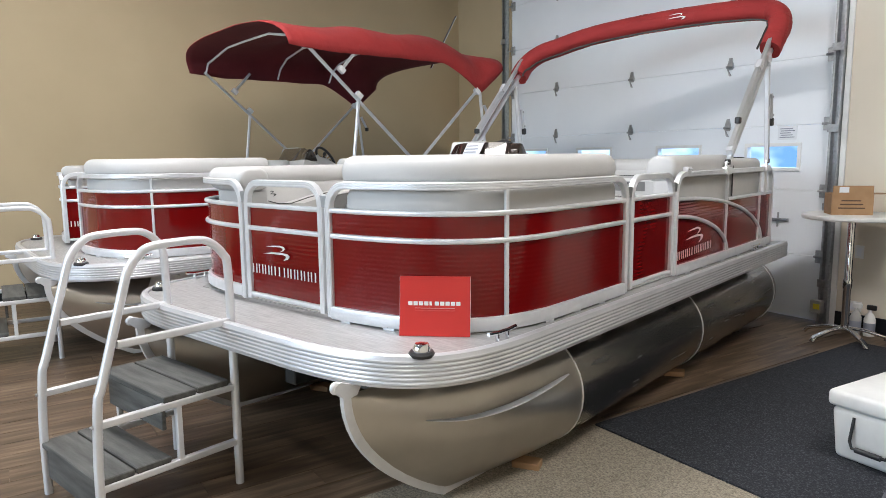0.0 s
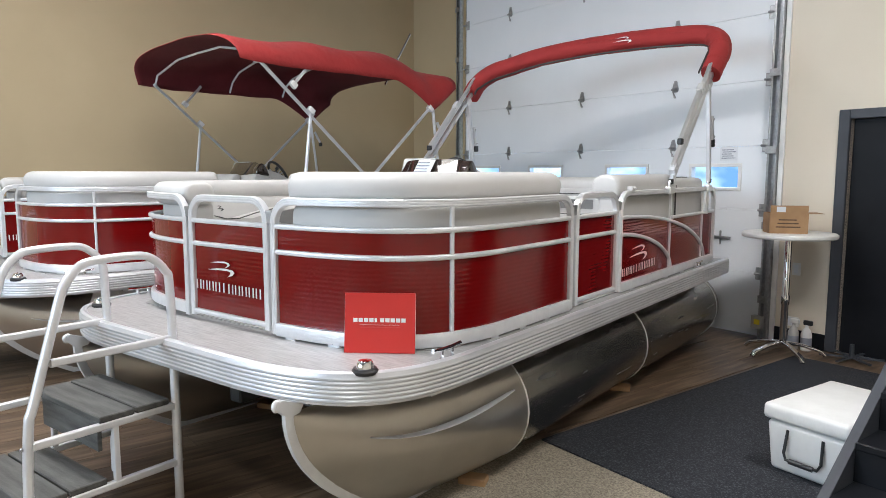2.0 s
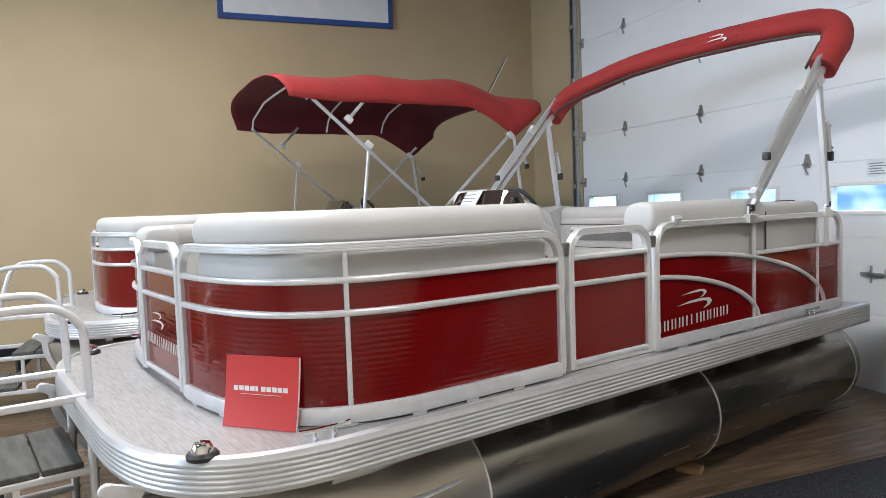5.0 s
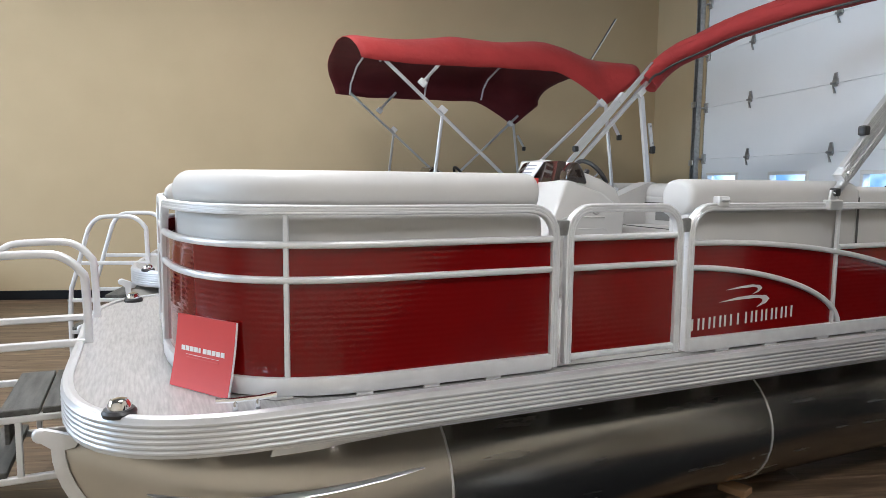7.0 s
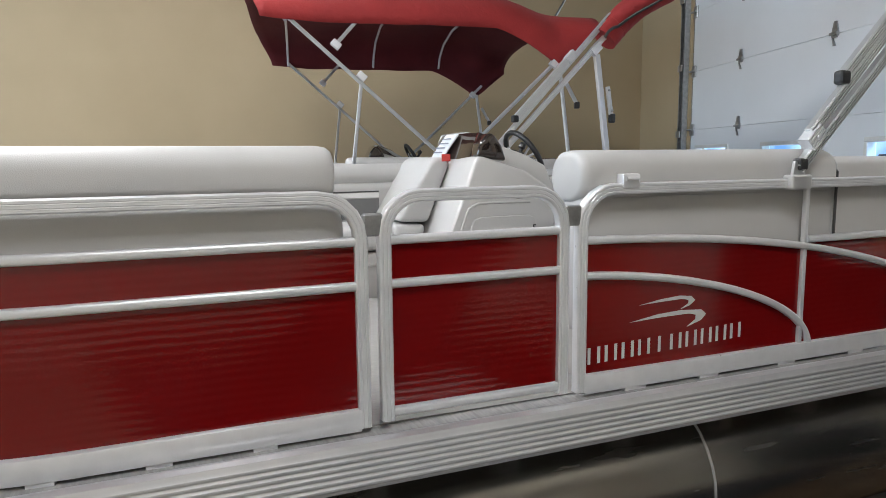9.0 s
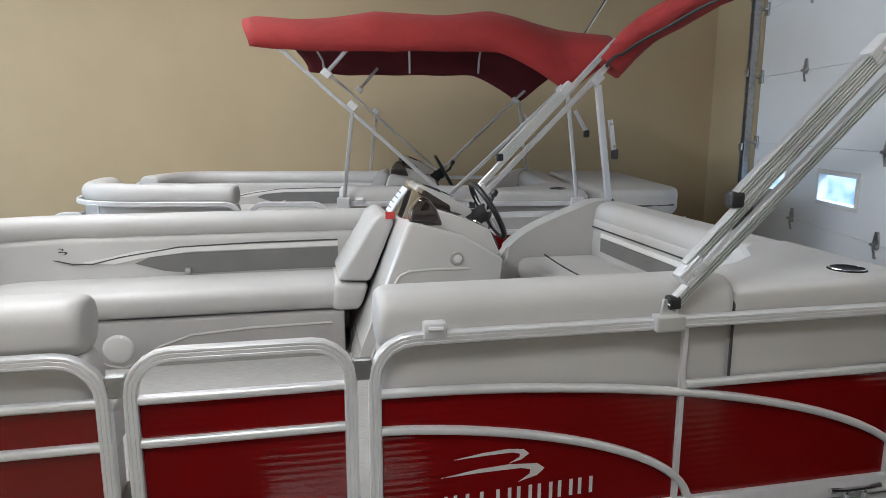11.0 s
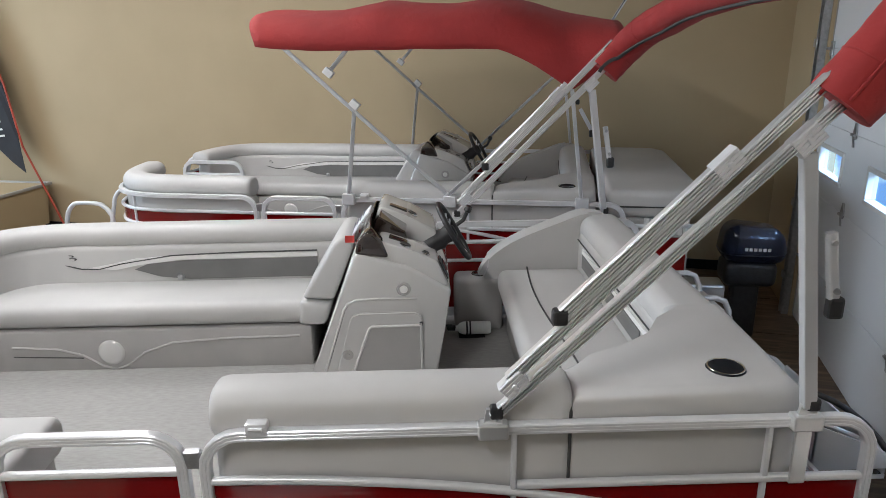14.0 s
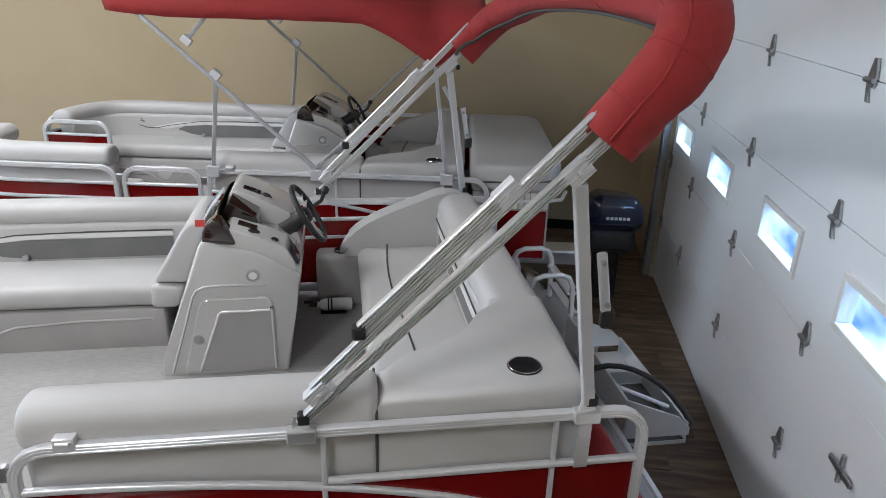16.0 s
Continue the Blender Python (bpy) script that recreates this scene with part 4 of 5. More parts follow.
    for x, y, z, r, tilt in ((-0.31, 2.61, 1.574, 0.024, -20), (-0.29, 2.71, 1.535, 0.016, -26), (-0.72, 2.64, 1.632, 0.022, -28)):
        g = part("gauge", revolve(nb(), [(0, 0.006), (r * 0.75, 0.006), (r, 0.008), (r * 1.1, 0), (0, 0)], pose(x, y, z, tilt, 0, 0), 18), BLACK, con, "black round gauge", 40)
        part("gauge_rim", revolve(nb(), [(r * 1.1, 0.0), (r * 1.22, 0.004), (r * 1.3, 0)], pose(x, y, z, tilt, 0, 0), 18), CHROME, g)
    rk = part("rocker_switches", box(nb(), -0.06, 0.06, -0.05, 0.05, 0, 0.008, 0.006, 2), BLACK, con, "black rocker switch panel")
    rk.matrix_basis = pose(-0.345, 2.797, 1.44, -66, 0, 0)
    for i in range(3):
        part("rocker", box(nb(), -0.045 + 0.032 * i, -0.021 + 0.032 * i, -0.035, 0.035, 0.0085, 0.014, 0.003, 1), SMOKE, rk)
    wm = pose(-0.66, 2.865, 1.545, -60, 0, 0)
    bm = sweep(nb(), [wm @ Vector((0.168 * math.cos(a), 0.168 * math.sin(a), 0.0)) for a in [i * math.pi / 16 for i in range(32)]], ring(0.0155, 10), None, closed=True)
    wheel = part("steering_wheel", bm, BLACK, con, "black steering wheel with silver spokes", 60)
    bm = revolve(nb(), [(0, 0.012), (0.03, 0.01), (0.045, -0.005), (0.05, -0.03), (0.045, -0.06), (0.06, -0.09), (0.06, -0.17), (0, -0.17)], wm, 18)
    part("wheel_hub", bm, BLACK, wheel, "", 40)
    for a in (90, 200, 340):
        for d in (-9, 9):
            v = Vector((math.cos(radians(a + d)), math.sin(radians(a + d)), 0))
            part("spoke", sweep(nb(), [wm @ (v * 0.03 + Vector((0, 0, -0.012))), wm @ (v * 0.10 + Vector((0, 0, -0.012))), wm @ (v * 0.16)], rrect(0.014, 0.008, 0.003, 2), wm.to_3x3() @ Vector((-v.y, v.x, 0))), ALU, wheel, "silver spoke")
    bm = sweep(nb(), [(-0.84, 2.80, 1.46), (-0.845, 2.85, 1.50), (-0.85, 2.93, 1.555), (-0.85, 2.95, 1.60)], ring(0.012, 8), (1, 0, 0))
    revolve(bm, [(0, 0.03), (0.02, 0.02), (0.022, -0.01), (0, -0.02)], pose(-0.85, 2.955, 1.615, -30, 0, 0), 12)
    part("throttle_lever", bm, BLACK, con, "black throttle lever", 40)
    bm = box(nb(), -0.5235, -0.519, 2.285, 2.335, 1.530, 1.568, 0.001, 1)
    part("warning_label", bm, REDLABEL, con, "small red warning label")
    sheet_line = [(2.315, 1.55), (2.345, 1.595), (2.375, 1.635), (2.41, 1.678), (2.416, 1.674), (2.382, 1.630), (2.352, 1.591), (2.322, 1.547)]
    lf = part("paper_leaflet", slab(nb(), sheet_line, side(-0.585), 0.17), PAPER, con, "white paper leaflet leaning on the windscreen")
    for i in range(4):
        k = 0.12 + 0.15 * i
        y, z = 2.315 + 0.125 * k - 0.006, 1.55 + 0.165 * k + 0.006
        part("text_bar", box(nb(), -0.74, -0.61 - 0.01 * (i % 2), y - 0.002, y + 0.001, z, z + 0.007), INK, lf)

    # aft lounges
    pts, ns = inset(PORT_AFT, 1, 0.06, 1.055, 0.115, 1.478)
    lounge = part("port_aft_lounge", bolster(nb(), pts, rrect(0.20, 0.17, 0.075, 6), ns, 0.045), VINYL, root, "light grey padded lounge back", 50)
    pts, ns = inset(PORT_AFT, 1, 0.05, 1.08, 0.10, 1.22)
    part("back_pad", bolster(nb(), pts, rrect(0.13, 0.46, 0.04, 4), ns, 0.03), VINYL, lounge, "", 50)
    bm = box(nb(), 0.42, 1.05, 2.12, 3.3, 1.05, 1.20, 0.05, 4)
    part("seat_pad", bm, VINYL, lounge, "", 50)
    part("seat_base", box(nb(), 0.47, 1.05, 2.14, 3.3, 0.797, 1.05, 0.02, 2), PLASTIC_GREY, lounge)
    corner = [(1.145, 3.14), (1.145, 3.80), (1.10, 3.86), (0.42, 3.89), (0.42, 3.655), (0.60, 3.625), (0.75, 3.54), (0.86, 3.40), (0.925, 3.27), (0.945, 3.14)]
    bm = slab(nb(), corner, lambda a, c, d: Vector((a, c, 1.535 - d)), 0.52)
    bmesh.ops.bevel(bm, geom=[e for e in bm.edges if abs(e.verts[0].co.z - e.verts[1].co.z) < 0.01 and e.verts[0].co.z > 1.5], offset=0.05, segments=4, profile=0.5, affect="EDGES")
    cor = part("corner_lounge", bm, VINYL, root, "padded grey stern corner with a cup holder", 50)
    # a flat black disc, darkened further to paint the depth of the cup
    bm = revolve(nb(), [(0.062, 0.0), (0.058, 0.006), (0.048, 0.0045), (0.044, 0.002), (0, 0.0015)], pose(1.0, 3.66, 1.5355), 24)
    part("cup_holder", bm, DARKPAINT, cor, "black and chrome cup holder", 40)
    bm = sweep(nb(), [(1.0 + 0.056 * math.cos(a), 3.66 + 0.056 * math.sin(a), 1.539) for a in [i * math.pi / 12 for i in range(24)]], ring(0.0035, 6), None, closed=True)
    part("cup_rim", bm, CHROME, cor)
    part("seam", sweep(nb(), [(1.148, 3.137, 1.03), (1.148, 3.137, 1.48), (1.10, 3.137, 1.533), (0.96, 3.137, 1.533)], ring(0.005, 6), (0, 1, 0)), SEAM, cor)
    # stern bench
    bm = nb()
    xs = [0.74 - 1.74 * i / 18 for i in range(19)]
    bolster(bm, [(x, 3.765, 1.45) for x in xs], rrect(0.25, 0.165, 0.075, 6), [Vector((0, 1, 0))] * 19, 0.05)
    bench = part("stern_bench", bm, VINYL, root, "light grey padded stern bench", 50)
    part("back_pad", bolster(nb(), [(x, 3.72, 1.28) for x in xs], rrect(0.17, 0.36, 0.05, 4), [Vector((0, 1, 0))] * 19, 0.03), VINYL, bench, "", 50)
    part("seat_pad", box(nb(), -0.98, 0.62, 3.14, 3.66, 1.07, 1.215, 0.055, 4), VINYL, bench, "", 50)
    part("seat_base", box(nb(), -0.96, 0.6, 3.20, 3.66, 0.797, 1.07, 0.02, 2), PLASTIC_GREY, bench)
    part("seat_seam", sweep(nb(), [(x, 3.33 + 0.03 * math.sin(x * 3), 1.2165) for x in xs], ring(0.005, 6), (0, 1, 0)), SEAM, bench)
    part("inlay", box(nb(), -0.85, 0.25, 3.628, 3.634, 1.25, 1.33), VINYL_DARK, bench, "dark grey vinyl inlay")
    part("stripe", box(nb(), -0.85, 0.35, 3.627, 3.634, 1.336, 1.362), VINYL_WHITE, bench, "white vinyl stripe")
    part("piping", sweep(nb(), [(x, 3.63, 1.385) for x in xs], ring(0.004, 6), (0, 1, 0)), SEAM, bench)
    side = bezier((3.02, 1.12), (3.06, 1.36), (3.34, 1.42), (3.60, 1.525), 12) + bezier((3.64, 1.538), (3.74, 1.56), (3.84, 1.55), (3.84, 1.42), 6) + [(3.84, 1.0), (3.02, 1.0)]
    bm = slab(nb(), side, lambda a, c, d: Vector((-0.98 - d, a, c)), 0.14)
    bmesh.ops.bevel(bm, geom=[e for e in bm.edges if abs(e.verts[0].co.x - e.verts[1].co.x) < 0.01], offset=0.03, segments=4, affect="EDGES", clamp_overlap=False)
    part("bench_arm", bm, VINYL, bench, "padded sloping bench end", 50)
    bm = box(nb(), -1.145, -0.965, 2.88, 3.18, 0.797, 1.155, 0.04, 4)
    arm = part("side_pod", bm, PLASTIC_GREY, root, "grey moulded side pod with a cup holder", 40)
    bm = sweep(nb(), [(-1.055 + 0.045 * math.cos(a), 3.04 + 0.045 * math.sin(a), 1.156) for a in [i * math.pi / 10 for i in range(20)]], ring(0.006, 6), None, closed=True)
    revolve(bm, [(0.042, 0.0), (0, 0.001)], pose(-1.055, 3.04, 1.157), 20)
    part("cup_holder", bm, SMOKE, arm)
    # fire extinguisher clipped beside the console
    bm = revolve(nb(), [(0, 0), (0.036, 0.004), (0.04, 0.02), (0.04, 0.17), (0.03, 0.195), (0.016, 0.205), (0.016, 0.22), (0, 0.22)], pose(-0.90, 3.10, 0.858, 90, 0, 0), 20)
    ext = part("fire_extinguisher", bm, WHITE, root, "small white fire extinguisher lying on the floor", 40)
    bm = box(nb(), -0.915, -0.885, 2.83, 2.885, 0.845, 0.875, 0.006, 1)
    box(bm, -0.91, -0.89, 2.80, 2.86, 0.872, 0.882, 0.003, 1)
    part("valve", bm, BLACK, ext)
    for y in (2.945, 2.965):
        part("band", sweep(nb(), [(-0.90, y, 0.858), (-0.90, y + 0.010, 0.858)], ring(0.0412, 20), (1, 0, 0)), BLACK, ext)
    part("bracket", box(nb(), -0.95, -0.85, 2.90, 3.06, 0.8135, 0.819, 0.002, 1), BLACK, ext)
    # latch plates on the aft rail
    for y in (2.21,):
        bm = box(nb(), 1.15, 1.19, y - 0.032, y + 0.032, ZT + 0.0, ZT + 0.045, 0.006, 2)
        tube(bm, (1.19, y - 0.02, ZT + 0.03), (1.195, y + 0.02, ZT + 0.03), 0.006, 8)
        part("rail_latch", bm, ALU, root, "small clamp on the top rail", 40)


def fluted(w, h, flutes=3, deep=0.0095):
    """A rounded extrusion with square flutes down both broad faces."""
    x, pitch = w / 2, h / (flutes + 1)
    half = [(x - 0.006, -h / 2), (x, -h / 2 + 0.004)]
    for i in range(flutes):
        z = -h / 2 + pitch * (i + 1)
        half += [(x, z - 0.0024), (x - deep, z - 0.0021), (x - deep, z + 0.0021), (x, z + 0.0024)]
    half += [(x, h / 2 - 0.004), (x - 0.006, h / 2)]
    return half + [(-a, -c) for a, c in half]


def strut(bm, a, c, w=0.028, h=0.026, flutes=3):
    a, c = Vector(a), Vector(c)
    return sweep(bm, [a, c], fluted(w, h, flutes), (1, 0, 0))


def bimini_folded(root):
    """The canvas gathered in a boot over the raised bows."""
    path = [(1.175, 3.79, 2.37), (1.195, 3.88, 2.495), (1.195, 3.96, 2.595), (1.14, 4.02, 2.69), (0.97, 4.05, 2.74), (0.5, 4.06, 2.76), (0.0, 4.06, 2.75), (-0.5, 4.06, 2.715), (-0.85, 4.04, 2.65), (-1.08, 3.98, 2.58), (-1.19, 3.89, 2.47), (-1.20, 3.79, 2.36)]
    fine = []
    for i in range(len(path) - 1):
        p0, p1, p2, p3 = (Vector(path[min(max(i + k, 0), len(path) - 1)]) for k in (-1, 0, 1, 2))
        for j in range(12):
            s = j / 12
            fine.append(0.5 * (2 * p1 + (p2 - p0) * s + (2 * p0 - 5 * p1 + 4 * p2 - p3) * s * s + (3 * p1 - p0 - 3 * p2 + p3) * s**3))
    fine.append(Vector(path[-1]))
    bm = nb()
    rings = []
    k = 32
    for i, p in enumerate(fine):
        a, c = fine[max(i - 1, 0)], fine[min(i + 1, len(fine) - 1)]
        tan = (c - a).normalized()
        nor = Vector((0, 1, 0))
        nor = (nor - tan * nor.dot(tan)).normalized()
        up = nor.cross(tan)
        row = []
        for j in range(k):
            ang = 2 * math.pi * j / k
            fold = (0.92 + 0.08 * min(1.0, i / 30, (len(fine) - 1 - i) / 30)) * (1 + 0.06 * noise.noise(Vector((i * 0.11, math.cos(ang) * 0.8, math.sin(ang) * 0.8))) + 0.03 * noise.noise(Vector((i * 0.35, math.cos(ang) * 2, math.sin(ang) * 2 + 5))))
            q = p + nor * (0.10 * math.cos(ang) * fold) + up * (0.085 * math.copysign(abs(math.sin(ang)) ** 0.8, math.sin(ang)) * fold)
            q += tan * 0.008 * noise.noise(q * 6)
            row.append(bm.verts.new(q))
        rings.append(row)
    for p, q in zip(rings, rings[1:]):
        for j in range(k):
            bm.faces.new((p[j], p[(j + 1) % k], q[(j + 1) % k], q[j]))
    bm.faces.new(rings[0][::-1])
    bm.faces.new(rings[-1])
    loops = [[v.co.copy() for v in rings[i]] for i in (9, 24, 60, 108, 122)]
    top = part("bimini_top", bm, CANVAS, root, "red canvas boot over the folded bimini", 60)
    for loop in loops:
        part("cross_seam", sweep(nb(), loop, ring(0.003, 6), None, closed=True), CANVAS, top, "stitched canvas seam", 60)
    zs = []
    for i, p in enumerate(fine):
        a, c = fine[max(i - 1, 0)], fine[min(i + 1, len(fine) - 1)]
        tan = (c - a).normalized()
        up = Vector((0, 1, 0)).cross(tan).normalized()
        inner = up if up.dot(Vector((0, 3.85, 2.3)) - p) > 0 else -up
        zs.append(p + inner * 0.082 + Vector((0, -0.05, 0)))
    part("zip_flap", sweep(nb(), zs, rrect(0.02, 0.012, 0.003, 2), (0, 1, 0)), SEAM, top, "dark zip along the boot")
    for lift, back_off in ((0.076, -0.048), (0.018, -0.096)):
        line = []
        for i, p in enumerate(fine[4:-4]):
            a, c = fine[i + 3], fine[i + 5]
            up = Vector((0, 1, 0)).cross((c - a).normalized()).normalized()
            outer = up if up.dot(Vector((0, 3.85, 2.3)) - p) < 0 else -up
            line.append(p + outer * (lift + 0.003 * noise.noise(p * 14)) + Vector((0, back_off, 0)))
        part("stitched_seam", sweep(nb(), line, rrect(0.009, 0.006, 0.002, 2), (0, 1, 0)), CANVAS, top, "stitched canvas seam", 60)
    pl = lambda a, c, d: Vector((0.26 + a, 3.948 - d, 2.775 + c))
    swoosh_mark(top, pl, 0.20, VINYL_WHITE)
    for s in (1, -1):
        x = 1.185 * s
        for name, a, c in (("main_bow", (2.90, 1.495), (3.83, 2.42)), ("second_bow", (2.945, 1.615), (3.83, 2.525))):
            part(name, strut(nb(), (x, *a), (x, *c), 0.032, 0.036), ALU_RAW, top, "ribbed aluminium bimini bow")
        part("sleeve", strut(nb(), (x, 3.09, 1.815), (x, 3.50, 2.225), 0.032, 0.036), ALU_RAW, top)
        part("sleeve_end", box(nb(), x - 0.02, x + 0.02, 3.062, 3.106, 1.78, 1.828, 0.01), BLACK, top, "black plastic end cap")
        for y, z in ((3.51, 2.225), (3.71, 2.285), (2.96, 1.60)):
            bm = sweep(nb(), [(0, -0.04, 0), (0, 0.04, 0)], fluted(0.046, 0.058, 4, 0.003), (1, 0, 0))
            revolve(bm, [(0, 0.008), (0.008, 0.007), (0.010, 0)], pose(0.023 * s, 0, 0, 0, 90 * s, 0), 10)
            j = part("bow_joint", bm, ALU, top, "cast aluminium joint")
            j.location, j.rotation_euler = (x, y, z), (radians(45), 0, 0)
        part("rear_strut", sweep(nb(), [(x, 3.83, 1.50), (x, 3.72, 2.25)], rrect(0.034, 0.040, 0.005, 2), (1, 0, 0)), SKIRT, top, "square aluminium rear strut")
        part("strut_arm", sweep(nb(), [(x + 0.012, 3.842, 1.845), (x + 0.012, 3.808, 2.035)], rrect(0.026, 0.030, 0.008, 3), (1, 0, 0)), SKIRT, top)
        part("strut_tip", box(nb(), x - 0.006, x + 0.03, 3.828, 3.872, 1.785, 1.85, 0.010), BLACK, top)
        for y, z in ((3.84, 1.87), (3.812, 2.01)):
            part("bolt", revolve(nb(), [(0, 0.008), (0.008, 0.007), (0.010, 0)], pose(x + 0.027, y, z, 0, 90, 0), 10), STEEL, top)
        for y in (2.90, 3.83):
            bm = box(nb(), x - 0.022, x + 0.022, y - 0.045, y + 0.045, ZT - 0.02, ZT + 0.03, 0.006)
            slab(bm, [(-0.03, 0.0), (0.03, 0.0), (0.02, 0.055), (-0.02, 0.055)], lambda a, c, d: Vector((x - 0.006 + d, y + a, ZT + 0.02 + c)), 0.012)
            part("rail_foot", bm, ALU_RAW, top, "rail-mounted bimini foot")
            part("foot_pad", box(nb(), x - 0.018, x + 0.018, y - 0.01, y + 0.03, ZT + 0.045, ZT + 0.085, 0.008), BLACK, top)


def bimini_open(root):
    nu, nv = 30, 40
    bm = nb()
    rows = []
    for i in range(nv + 1):
        s = i / nv
        y = 1.50 + 2.48 * s
        crown = 2.835 + 0.07 * math.sin(s * 3.0) - 0.13 * max(0, (s - 0.72) / 0.28) ** 1.5 + 0.015 * max(0, (0.2 - s) / 0.2) - 0.03 * max(0, (0.04 - s) / 0.04) ** 2
        skirt = 2.53 - 0.27 * max(0.0, 1 - abs(s - 0.87) / 0.20) ** 1.3 + 0.03 * max(0, (0.15 - s) / 0.15)
        if s > 0.88:
            skirt = 2.27 + (s - 0.88) / 0.12 * 0.24
        row = []
        for j in range(nu + 1):
            a = math.pi * j / nu
            cx = math.cos(a)
            x = 1.225 * math.copysign(abs(cx) ** 0.62, cx)
            z = skirt + (crown - skirt) * (math.sin(a) ** 0.72)
            sag = 0.045 * abs(math.sin(3 * math.pi * s)) * math.sin(a)
            dy = -0.14 * math.sin(a) * (1 - s) * max(0, 1 - s * 5)
            row.append(bm.verts.new((x, y + dy + 0.006 * noise.noise(Vector((x * 5, y * 5, z * 5))), z - sag + 0.008 * noise.noise(Vector((x * 4, y * 4, 3))))))
        rows.append(row)
    for p, q in zip(rows, rows[1:]):
        for j in range(nu):
            bm.faces.new((p[j], p[j + 1], q[j + 1], q[j]))
    # the second, darker red goes on the inner face of the cloth
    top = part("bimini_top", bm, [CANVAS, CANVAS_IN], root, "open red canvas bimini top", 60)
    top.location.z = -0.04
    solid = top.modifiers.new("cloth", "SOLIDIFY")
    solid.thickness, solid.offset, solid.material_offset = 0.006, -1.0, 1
    for s in (1, -1):
        x = 1.205 * s
        for name, a, c in (("main_bow", (2.84, 1.53), (1.66, 2.58)), ("front_brace", (2.005, 2.385), (2.20, 2.60)), ("rear_bow", (2.82, 1.53), (3.72, 2.38)), ("front_strut", (2.10, 1.50), (2.18, 2.17)), ("rear_strut", (3.76, 1.48), (3.66, 2.28)), ("strut_arm", (3.72, 2.14), (3.80, 2.00))):
            part(name, strut(nb(), (x, *a), (x, *c)), ALU, top, "white-silver aluminium bow tube")
        for y, z in ((2.18, 2.17), (2.005, 2.385), (3.62, 2.28)):
            j = part("bow_joint", box(nb(), -0.022, 0.022, -0.035, 0.035, -0.025, 0.025, 0.006), ALU, top)
            j.location, j.rotation_euler = (x, y, z), (radians(-40), 0, 0)
        part("strut_tip", box(nb(), x - 0.018, x + 0.018, 3.785, 3.825, 1.955, 2.005, 0.008), BLACK, top)
        for y in (2.10, 2.84, 3.76):
            part("rail_foot", box(nb(), x - 0.025, x + 0.025, y - 0.045, y + 0.045, ZT + 0.01, ZT + 0.09, 0.006), ALU, top)
    for y, ztop in ((1.66, 2.78), (2.53, 2.85), (3.23, 2.84)):
        arch = [(1.16, y, 2.55), (1.08, y, 2.66), (0.9, y, ztop - 0.09), (0.5, y, ztop - 0.02), (0, y, ztop - 0.015), (-0.5, y, ztop - 0.02), (-0.9, y, ztop - 0.09), (-1.08, y, 2.66), (-1.16, y, 2.55)]
        part("cross_bow", sweep(nb(), arch, ring(0.011, 8), (0, 1, 0)), ALU, top)
    part("light_mast", tube(nb(), (0, 3.96, 2.62), (0, 4.36, 3.27), 0.012, 8), CHROME, root, "thin chrome light mast")


